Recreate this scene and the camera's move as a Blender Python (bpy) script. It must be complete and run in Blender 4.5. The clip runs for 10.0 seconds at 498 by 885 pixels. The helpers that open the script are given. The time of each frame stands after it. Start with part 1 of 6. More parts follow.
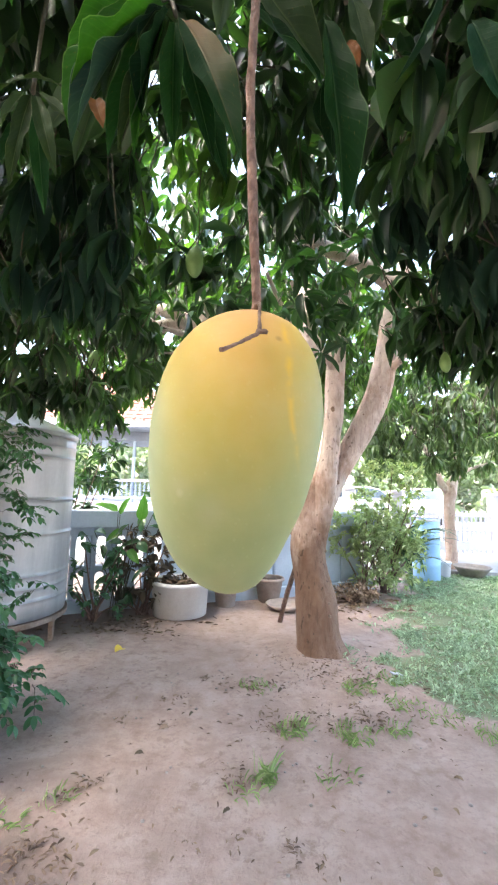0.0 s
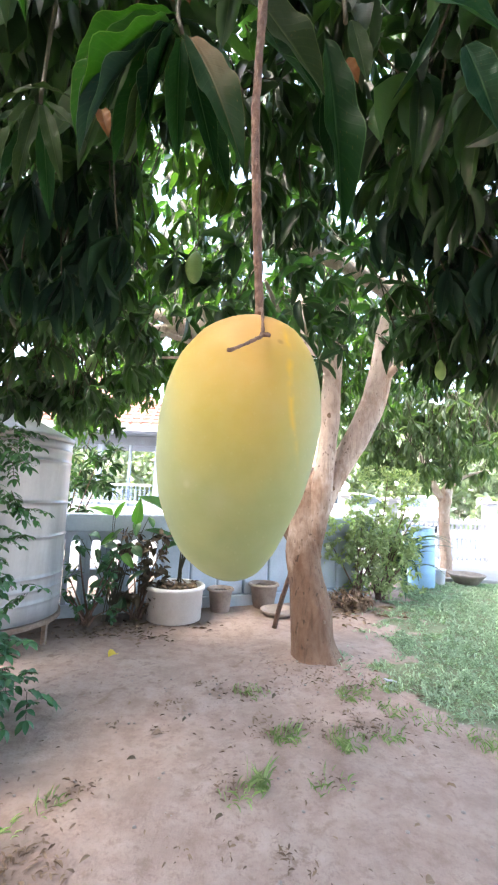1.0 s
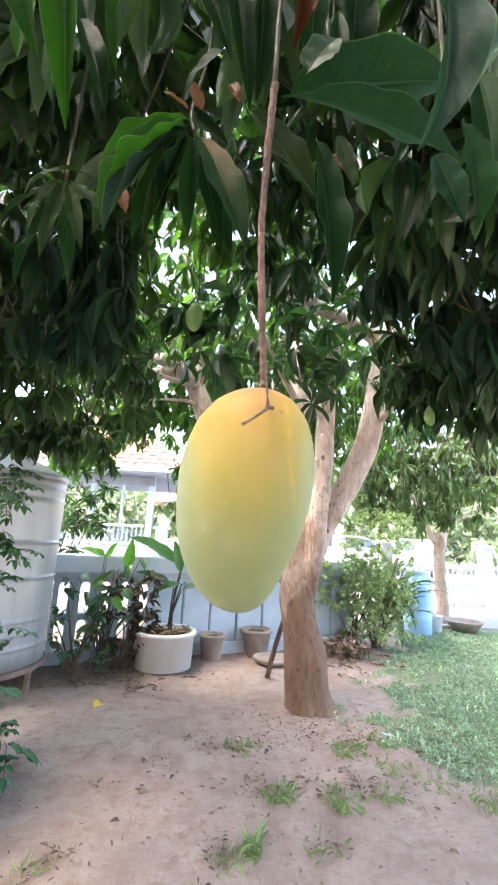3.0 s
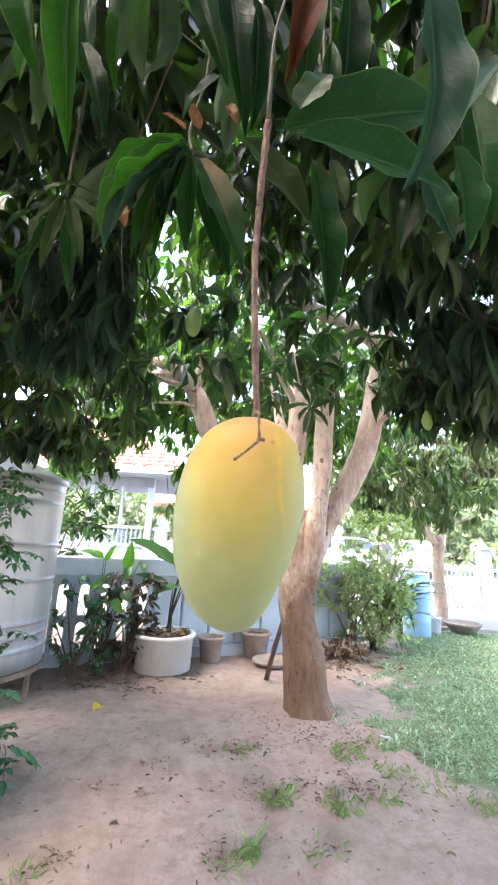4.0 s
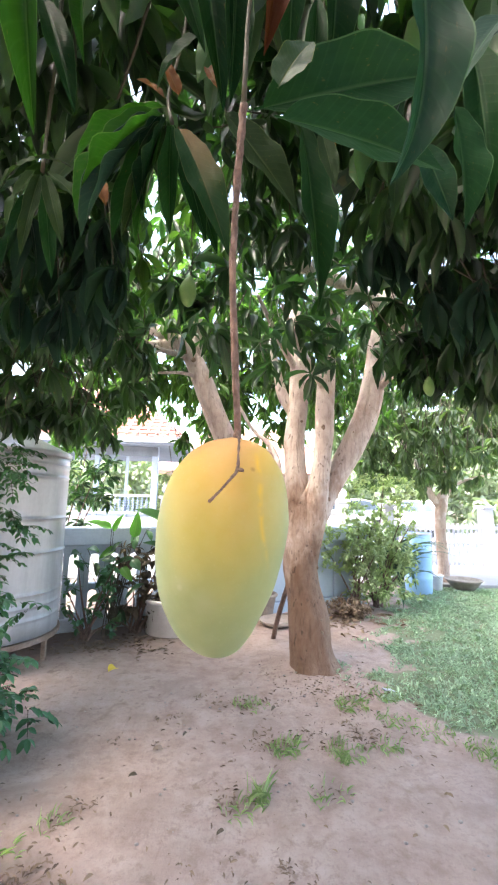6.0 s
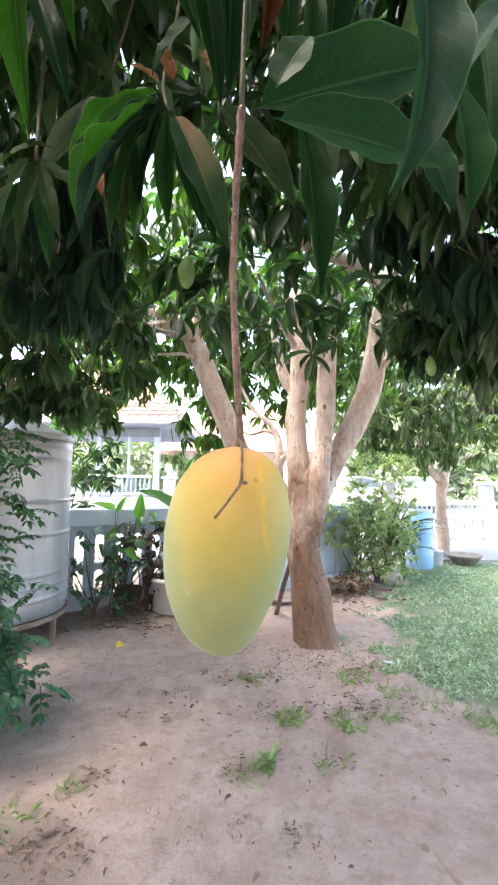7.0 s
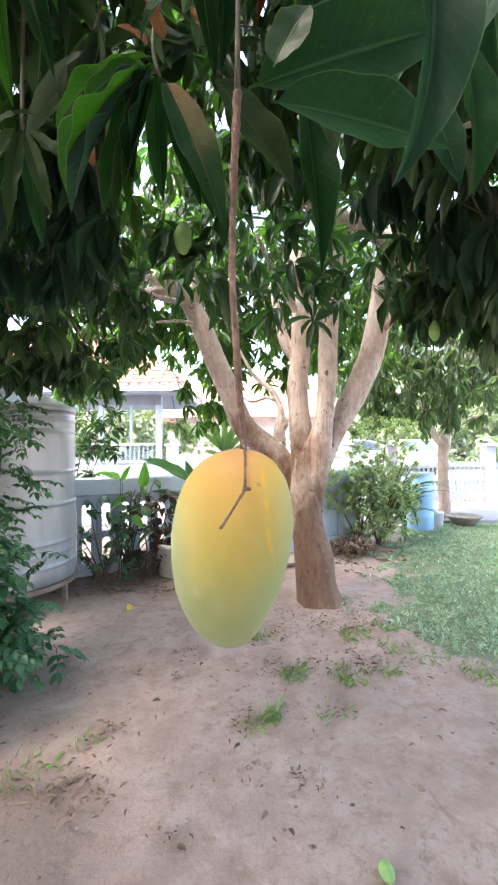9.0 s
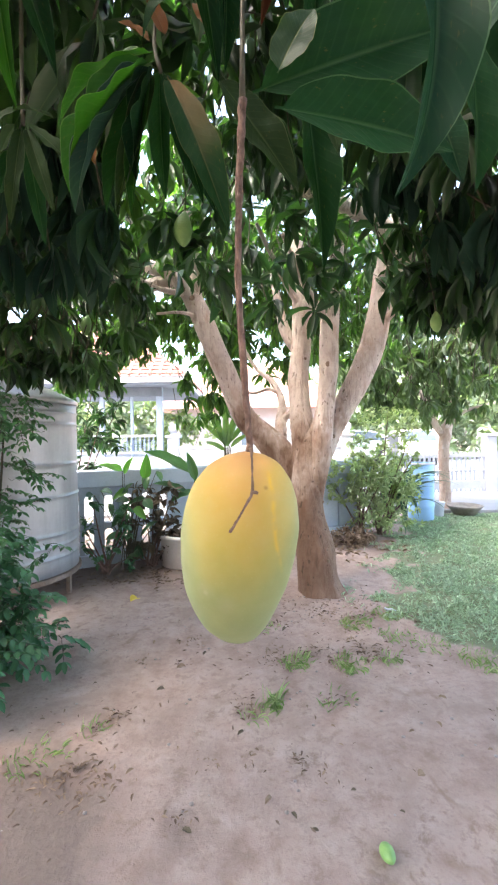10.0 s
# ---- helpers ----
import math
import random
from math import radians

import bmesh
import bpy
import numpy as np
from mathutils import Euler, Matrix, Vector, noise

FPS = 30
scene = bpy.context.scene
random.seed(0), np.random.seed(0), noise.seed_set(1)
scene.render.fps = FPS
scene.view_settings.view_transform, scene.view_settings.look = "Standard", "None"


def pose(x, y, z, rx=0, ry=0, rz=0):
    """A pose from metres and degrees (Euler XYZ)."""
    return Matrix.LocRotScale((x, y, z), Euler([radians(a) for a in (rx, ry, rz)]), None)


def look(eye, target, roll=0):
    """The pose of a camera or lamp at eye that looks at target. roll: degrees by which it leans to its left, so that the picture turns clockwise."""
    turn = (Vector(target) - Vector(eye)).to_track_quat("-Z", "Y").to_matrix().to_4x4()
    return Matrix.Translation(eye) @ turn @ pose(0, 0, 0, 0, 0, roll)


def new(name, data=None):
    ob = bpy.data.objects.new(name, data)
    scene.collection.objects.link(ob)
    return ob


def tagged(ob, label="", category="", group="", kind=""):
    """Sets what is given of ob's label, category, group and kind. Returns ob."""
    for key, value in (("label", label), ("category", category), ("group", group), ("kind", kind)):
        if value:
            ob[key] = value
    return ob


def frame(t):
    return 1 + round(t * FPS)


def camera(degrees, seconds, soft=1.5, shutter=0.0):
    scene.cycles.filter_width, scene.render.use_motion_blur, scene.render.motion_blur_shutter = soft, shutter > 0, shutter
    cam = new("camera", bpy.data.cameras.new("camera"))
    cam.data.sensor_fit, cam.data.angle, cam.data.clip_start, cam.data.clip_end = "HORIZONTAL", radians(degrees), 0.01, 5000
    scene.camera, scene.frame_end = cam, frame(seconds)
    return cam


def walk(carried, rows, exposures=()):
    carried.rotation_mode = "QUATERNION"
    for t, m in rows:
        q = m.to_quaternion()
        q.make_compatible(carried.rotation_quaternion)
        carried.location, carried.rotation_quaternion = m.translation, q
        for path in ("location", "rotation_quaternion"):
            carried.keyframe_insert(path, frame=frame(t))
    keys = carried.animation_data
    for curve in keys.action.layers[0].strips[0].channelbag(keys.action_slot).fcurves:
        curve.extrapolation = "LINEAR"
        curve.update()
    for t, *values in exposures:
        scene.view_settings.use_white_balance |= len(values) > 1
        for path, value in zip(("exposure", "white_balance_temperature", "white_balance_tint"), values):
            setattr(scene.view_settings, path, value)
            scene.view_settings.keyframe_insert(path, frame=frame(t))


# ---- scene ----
cam = camera(61.1, 10.0, 2.2)
PATH = [
    (0, look((0.0, 0.0, 1.22), (0.0, 2.1911, 1.4669), 1.7)),
    (0.5, look((-0.0021, -0.0063, 1.2156), (0.0083, 2.1848, 1.4669), 2.1)),
    (1, look((-0.0025, -0.0108, 1.2145), (0.0166, 2.175, 1.4911), 2.3)),
    (1.5, look((-0.0033, -0.0198, 1.2134), (0.0228, 2.1589, 1.5506), 2.5)),
    (2, look((-0.0065, -0.0292, 1.2134), (0.0265, 2.1355, 1.6267), 2.6)),
    (2.5, look((-0.0097, -0.0386, 1.2134), (0.0274, 2.1143, 1.6862), 2.8)),
    (4, look((-0.0067, -0.0641, 1.2266), (0.0355, 2.0835, 1.7181), 2.9)),
    (4.5, look((-0.0046, -0.0648, 1.2376), (0.0341, 2.0829, 1.7292), 2.7)),
    (5, look((-0.0018, -0.0634, 1.2476), (0.0324, 2.0881, 1.727), 2.3)),
    (5.5, look((0.0021, -0.0589, 1.2531), (0.035, 2.1093, 1.6465), 1.8)),
    (6, look((0.0045, -0.0621, 1.2608), (0.0386, 2.1198, 1.5705), 1.3)),
    (7.5, look((0.003, -0.0732, 1.2839), (0.0268, 2.1261, 1.4338), 0.3)),
    (8, look((0.0044, -0.0725, 1.2883), (0.0243, 2.1293, 1.3809), 0.1)),
    (8.5, look((0.0041, -0.0736, 1.2927), (0.0237, 2.1307, 1.3302), -0.2)),
    (9, look((0.003, -0.0767, 1.2993), (0.0212, 2.1268, 1.3159), -0.5)),
    (9.5, look((0.0005, -0.0805, 1.3038), (0.0177, 2.1234, 1.2949), -0.7)),
    (10, look((-0.0005, -0.0836, 1.3071), (0.0131, 2.1203, 1.2751), -0.8)),
]
walk(cam, PATH, [(0, 3.78, 6820, 11), (2.5, 3.88, 6820, 11), (4.5, 3.87, 6820, 11), (6, 3.81, 6820, 11), (7.5, 3.75, 6820, 11), (9, 3.67, 6820, 11), (10, 3.65, 6820, 11)])

# ---- daylight: bright hazy sky, the yard lies in the tree's shade ----
SUN_EL, SUN_AZ = radians(60), radians(246)
world = bpy.data.worlds.new("sky")
scene.world = world
world.use_nodes = True
wn, wl = world.node_tree.nodes, world.node_tree.links
sky = wn.new("ShaderNodeTexSky")
sky.sky_type, sky.sun_disc = "NISHITA", False
sky.sun_elevation, sky.sun_rotation = SUN_EL, SUN_AZ
sky.air_density, sky.dust_density, sky.ozone_density = 1.0, 4.0, 1.0
wl.new(sky.outputs[0], wn["Background"].inputs[0])
wn["Background"].inputs[1].default_value = 0.15
sun = new("sun", bpy.data.lights.new("sun", "SUN"))
sun.data.energy, sun.data.angle, sun.data.color = 1.0, radians(25), (1.0, 0.95, 0.88)
sun.rotation_euler = (radians(90) - SUN_EL, 0, radians(180) - SUN_AZ)


# ---- materials ----
def mat_new(name):
    m = bpy.data.materials.new(name)
    m.use_nodes = True
    nt = m.node_tree
    return m, nt, nt.nodes["Principled BSDF"]


def ramp(nt, fac, stops):
    r = nt.nodes.new("ShaderNodeValToRGB")
    e = r.color_ramp.elements
    while len(e) < len(stops):
        e.new(0.5)
    for el, (p, c) in zip(e, stops):
        el.position, el.color = p, (*c, 1)
    nt.links.new(fac, r.inputs[0])
    return r.outputs[0]


def noise_tex(nt, scale, detail=4.0, rough=0.55, vec=None, dist=0.0):
    n = nt.nodes.new("ShaderNodeTexNoise")
    n.inputs["Scale"].default_value, n.inputs["Detail"].default_value = scale, detail
    n.inputs["Roughness"].default_value, n.inputs["Distortion"].default_value = rough, dist
    if vec is not None:
        nt.links.new(vec, n.inputs["Vector"])
    return n.outputs[0]


def mix(nt, fac, a, b, kind="MIX"):
    x = nt.nodes.new("ShaderNodeMix")
    x.data_type, x.blend_type = "RGBA", kind
    for sock, v in ((x.inputs[0], fac), (x.inputs[6], a), (x.inputs[7], b)):
        if isinstance(v, (int, float)):
            sock.default_value = v
        elif isinstance(v, tuple):
            sock.default_value = (*v, 1)
        else:
            nt.links.new(v, sock)
    return x.outputs[2]


def maths(nt, op, a, b=0.0, clamp=False):
    x = nt.nodes.new("ShaderNodeMath")
    x.operation, x.use_clamp = op, clamp
    for sock, v in zip(x.inputs, (a, b)):
        if isinstance(v, (int, float)):
            sock.default_value = v
        else:
            nt.links.new(v, sock)
    return x.outputs[0]


def bump(nt, bsdf, height, strength=0.3, distance=0.01):
    b = nt.nodes.new("ShaderNodeBump")
    b.inputs["Strength"].default_value, b.inputs["Distance"].default_value = strength, distance
    nt.links.new(height, b.inputs["Height"])
    nt.links.new(b.outputs[0], bsdf.inputs["Normal"])


def coords(nt, kind="Object", scale=None):
    c = nt.nodes.new("ShaderNodeTexCoord").outputs[kind]
    if scale is None:
        return c
    mp = nt.nodes.new("ShaderNodeMapping")
    mp.inputs["Scale"].default_value = scale
    nt.links.new(c, mp.inputs[0])
    return mp.outputs[0]


def surface(name, dark, light, scale=8.0, rough=0.7, metal=0.0, relief=0.25, fine=60.0, depth=0.004, stretch=None, spec=0.5):
    """A two-scale mottled surface with fine relief."""
    m, nt, b = mat_new(name)
    v = coords(nt, "Object", stretch)
    big, small = noise_tex(nt, scale, 5, 0.6, v), noise_tex(nt, fine, 3, 0.6, v)
    f = maths(nt, "ADD", maths(nt, "MULTIPLY", big, 0.7), maths(nt, "MULTIPLY", small, 0.3))
    nt.links.new(ramp(nt, f, [(0.34, dark), (0.66, light)]), b.inputs["Base Color"])
    b.inputs["Metallic"].default_value = metal
    b.inputs["Specular IOR Level"].default_value = spec
    r = maths(nt, "ADD", maths(nt, "MULTIPLY", big, 0.3), rough - 0.15)
    nt.links.new(r, b.inputs["Roughness"])
    bump(nt, b, maths(nt, "ADD", maths(nt, "MULTIPLY", big, 0.6), small), relief, depth)
    return m


def leaf_material(name, low, high, vein, rough=0.38, through_light=0.22, per_object=False, dry=0.0, spec=0.35, brown_half=False):
    """Leaf with a pale midrib, faint side veins and its own shade for each leaf."""
    m, nt, b = mat_new(name)
    uv = nt.nodes.new("ShaderNodeUVMap")
    uv.uv_map = "leaf"
    sx = nt.nodes.new("ShaderNodeSeparateXYZ")
    nt.links.new(uv.outputs[0], sx.inputs[0])
    u = maths(nt, "ABSOLUTE", maths(nt, "SUBTRACT", sx.outputs[0], 0.5))
    v = sx.outputs[1]
    if per_object:
        rnd = nt.nodes.new("ShaderNodeObjectInfo").outputs["Random"]
    else:
        rnd = nt.nodes.new("ShaderNodeNewGeometry").outputs["Random Per Island"]
    base = ramp(nt, rnd, [(0.0, low), (0.75, high), (1.0, tuple(min(1, c * 1.5) for c in high))])
    patch = noise_tex(nt, 9.0, 4, 0.6, coords(nt))
    base = mix(nt, maths(nt, "MULTIPLY", patch, 0.55), base, tuple(c * 0.55 for c in low))
    blot = ramp(nt, noise_tex(nt, 26.0, 2, 0.5, coords(nt)), [(0.68, (0, 0, 0)), (0.74, (1, 1, 1))])
    base = mix(nt, maths(nt, "MULTIPLY", blot, 0.25 + dry), base, (0.16, 0.10, 0.03))
    if brown_half:
        edge = maths(nt, "ADD", sx.outputs[0], maths(nt, "MULTIPLY", maths(nt, "SUBTRACT", patch, 0.5), 0.25))
        top = maths(nt, "SUBTRACT", 1.0, maths(nt, "MULTIPLY", v, 1.5))
        brown = maths(nt, "MULTIPLY", maths(nt, "GREATER_THAN", edge, 0.51), top, True)
        base = mix(nt, brown, base, mix(nt, patch, (0.07, 0.040, 0.013), (0.15, 0.085, 0.028)))
    side = maths(nt, "SINE", maths(nt, "MULTIPLY", maths(nt, "SUBTRACT", v, maths(nt, "MULTIPLY", u, 0.28)), 105.0))
    side = maths(nt, "MULTIPLY", maths(nt, "POWER", maths(nt, "MAXIMUM", side, 0.0), 6.0), 0.06 if per_object else 0.05)
    rib = maths(nt, "SUBTRACT", 1.0, maths(nt, "MULTIPLY", u, 28.0), True)
    base = mix(nt, maths(nt, "MAXIMUM", maths(nt, "MULTIPLY", rib, 0.5), side), base, vein)
    margin = maths(nt, "MULTIPLY", maths(nt, "GREATER_THAN", u, 0.482 if per_object else 0.487), 0.6 if per_object else 0.35)
    base = mix(nt, margin, base, vein)
    nt.links.new(base, b.inputs["Base Color"])
    b.inputs["Roughness"].default_value = rough
    b.inputs["Specular IOR Level"].default_value = spec
    ripple = noise_tex(nt, 3.2, 2, 0.5, uv.outputs[0])
    bump(nt, b, maths(nt, "ADD", maths(nt, "SUBTRACT", maths(nt, "MULTIPLY", side, 1.2), maths(nt, "MULTIPLY", rib, 0.6)), maths(nt, "MULTIPLY", ripple, 1.0)), 0.4, 0.003)
    tr = nt.nodes.new("ShaderNodeBsdfTranslucent")
    nt.links.new(mix(nt, 1.0, base, (1.6, 2.2, 0.5), "MULTIPLY"), tr.inputs[0])
    mx = nt.nodes.new("ShaderNodeMixShader")
    mx.inputs[0].default_value = through_light
    nt.links.new(b.outputs[0], mx.inputs[1])
    nt.links.new(tr.outputs[0], mx.inputs[2])
    nt.links.new(mx.outputs[0], nt.nodes["Material Output"].inputs[0])
    return m


def bark_material(name="mango_bark", low_tint=(0.33, 0.22, 0.155), streaks=0.32):
    m, nt, b = mat_new(name)
    v = coords(nt, "Object", (1, 1, 0.55))
    big, mid, fine = noise_tex(nt, 4.0, 5, 0.6, v), noise_tex(nt, 18.0, 5, 0.65, v, 0.6), noise_tex(nt, 90.0, 3, 0.6, v)
    c = ramp(nt, mid, [(0.3, (0.36, 0.27, 0.225)), (0.5, (0.54, 0.455, 0.40)), (0.7, (0.68, 0.615, 0.565))])
    c = mix(nt, ramp(nt, big, [(0.42, (0.2, 0.2, 0.2)), (0.66, (0.75, 0.75, 0.75))]), c, mix(nt, fine, (0.56, 0.49, 0.445), (0.74, 0.685, 0.645)))
    furrow = ramp(nt, noise_tex(nt, 46.0, 5, 0.65, coords(nt, "Object", (1, 1, 0.10)), 0.6), [(0.52, (0, 0, 0)), (0.66, (1, 1, 1))])
    c = mix(nt, maths(nt, "MULTIPLY", furrow, streaks), c, (0.13, 0.075, 0.05))
    rust = ramp(nt, noise_tex(nt, 6.5, 3, 0.55, coords(nt, "Object", (1, 1, 0.4)), 0.5), [(0.55, (0, 0, 0)), (0.68, (1, 1, 1))])
    c = mix(nt, maths(nt, "MULTIPLY", rust, 0.42), c, (0.33, 0.165, 0.085))
    pits = ramp(nt, noise_tex(nt, 34.0, 2, 0.4, coords(nt, "Object", (1, 1, 0.5)), 0.3), [(0.67, (0, 0, 0)), (0.72, (1, 1, 1))])
    c = mix(nt, maths(nt, "MULTIPLY", pits, 0.6), c, (0.075, 0.042, 0.028))
    # browner bark low on the tree gives way to pale bark on the limbs
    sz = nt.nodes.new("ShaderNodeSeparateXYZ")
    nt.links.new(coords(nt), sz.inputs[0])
    height_tone = maths(nt, "ADD", maths(nt, "MULTIPLY", sz.outputs[2], 0.62), maths(nt, "MULTIPLY", maths(nt, "SUBTRACT", big, 0.5), 1.6))
    c = mix(nt, 1.0, c, ramp(nt, height_tone, [(0.55, low_tint), (0.78, (0.70, 0.59, 0.52)), (0.95, (1.0, 0.965, 0.94))]), "MULTIPLY")
    nt.links.new(c, b.inputs["Base Color"])
    b.inputs["Roughness"].default_value = 0.82
    h = maths(nt, "SUBTRACT", maths(nt, "ADD", mid, maths(nt, "MULTIPLY", fine, 0.35)), maths(nt, "ADD", maths(nt, "MULTIPLY", pits, 0.6), maths(nt, "MULTIPLY", furrow, 0.45)))
    bump(nt, b, h, 0.75, 0.014)
    return m


def mango_material():
    """Ripening skin: orange-yellow shoulder, olive-yellow belly, waxy pale green tip, a dried sap streak."""
    m, nt, b = mat_new("ripening_mango_skin")
    co = coords(nt)
    s = nt.nodes.new("ShaderNodeSeparateXYZ")
    nt.links.new(co, s.inputs[0])
    cloud = noise_tex(nt, 28.0, 3, 0.5, co)
    h = maths(nt, "ADD", maths(nt, "ADD", maths(nt, "MULTIPLY", s.outputs[2], 1 / 0.1234), 0.5), maths(nt, "MULTIPLY", maths(nt, "SUBTRACT", cloud, 0.5), 0.34))
    # flanks painted greener in place of a facing-based rim
    flank = maths(nt, "POWER", maths(nt, "MULTIPLY", maths(nt, "ABSOLUTE", s.outputs[0]), 1 / 0.039), 2.5)
    h = maths(nt, "SUBTRACT", h, maths(nt, "MULTIPLY", flank, 0.5))
    c = ramp(nt, h, [(0.0, (0.205, 0.274, 0.132)), (0.28, (0.272, 0.306, 0.114)), (0.52, (0.382, 0.325, 0.074)), (0.75, (0.470, 0.316, 0.070)), (0.93, (0.545, 0.288, 0.096))])
    bloom = ramp(nt, noise_tex(nt, 60.0, 5, 0.65, co), [(0.35, (0, 0, 0)), (0.75, (1, 1, 1))])
    c = mix(nt, maths(nt, "MULTIPLY", bloom, 0.13), c, (0.46, 0.49, 0.31))
    speck = nt.nodes.new("ShaderNodeTexVoronoi")
    speck.inputs["Scale"].default_value = 260.0
    nt.links.new(co, speck.inputs["Vector"])
    dots = ramp(nt, speck.outputs["Distance"], [(0.10, (1, 1, 1)), (0.2, (0, 0, 0))])
    c = mix(nt, maths(nt, "MULTIPLY", dots, 0.04), c, (0.60, 0.58, 0.36))
    wob = maths(nt, "MULTIPLY", maths(nt, "SUBTRACT", noise_tex(nt, 40.0, 2, 0.5, co), 0.5), 0.006)
    lean = maths(nt, "MULTIPLY", s.outputs[2], -0.09)
    dx = maths(nt, "ABSOLUTE", maths(nt, "SUBTRACT", maths(nt, "ADD", maths(nt, "SUBTRACT", s.outputs[0], 0.0224), wob), lean))
    line = maths(nt, "SUBTRACT", 1.0, maths(nt, "MULTIPLY", dx, 560.0), True)
    span = ramp(nt, maths(nt, "ADD", maths(nt, "MULTIPLY", s.outputs[2], 8.1), 0.5), [(0.42, (0, 0, 0)), (0.55, (0.8, 0.8, 0.8)), (0.87, (1, 1, 1)), (0.92, (0, 0, 0))])
    front = maths(nt, "LESS_THAN", s.outputs[1], 0.0)
    streak = maths(nt, "MULTIPLY", maths(nt, "MULTIPLY", maths(nt, "MULTIPLY", line, span), front), ramp(nt, noise_tex(nt, 150.0, 2, 0.5, co), [(0.38, (0.15, 0.15, 0.15)), (0.55, (1, 1, 1))]))
    c = mix(nt, maths(nt, "MULTIPLY", streak, 0.62), c, (0.66, 0.40, 0.02))
    for place, size in (((0.0165, -0.0262, 0.0425), 0.0016), ((-0.021, -0.029, -0.017), 0.0022), ((-0.002, -0.033, -0.029), 0.0007), ((0.0125, -0.0275, 0.045), 0.0009), ((-0.021, -0.029, -0.015), 0.0075), ((-0.008, -0.033, -0.024), 0.0085)):
        far = nt.nodes.new("ShaderNodeVectorMath")
        far.operation = "DISTANCE"
        nt.links.new(co, far.inputs[0])
        far.inputs[1].default_value = place
        blot = maths(nt, "SUBTRACT", 1.0, maths(nt, "DIVIDE", maths(nt, "ADD", far.outputs["Value"], wob), size), True)
        c = mix(nt, maths(nt, "MULTIPLY", blot, 0.8 if size < 0.005 else 0.3), c, (0.12, 0.06, 0.02) if size < 0.002 else (0.40, 0.39, 0.24))
    nt.links.new(c, b.inputs["Base Color"])
    b.inputs["Roughness"].default_value = 0.55
    b.inputs["Specular IOR Level"].default_value = 0.25
    b.inputs["Subsurface Weight"].default_value = 0.15
    b.inputs["Subsurface Radius"].default_value = (0.012, 0.008, 0.003)
    b.inputs["Subsurface Scale"].default_value = 0.4
    b.inputs["Sheen Weight"].default_value = 0.04
    bump(nt, b, maths(nt, "ADD", maths(nt, "MULTIPLY", cloud, 0.8), maths(nt, "MULTIPLY", dots, 0.1)), 0.12, 0.002)
    return m


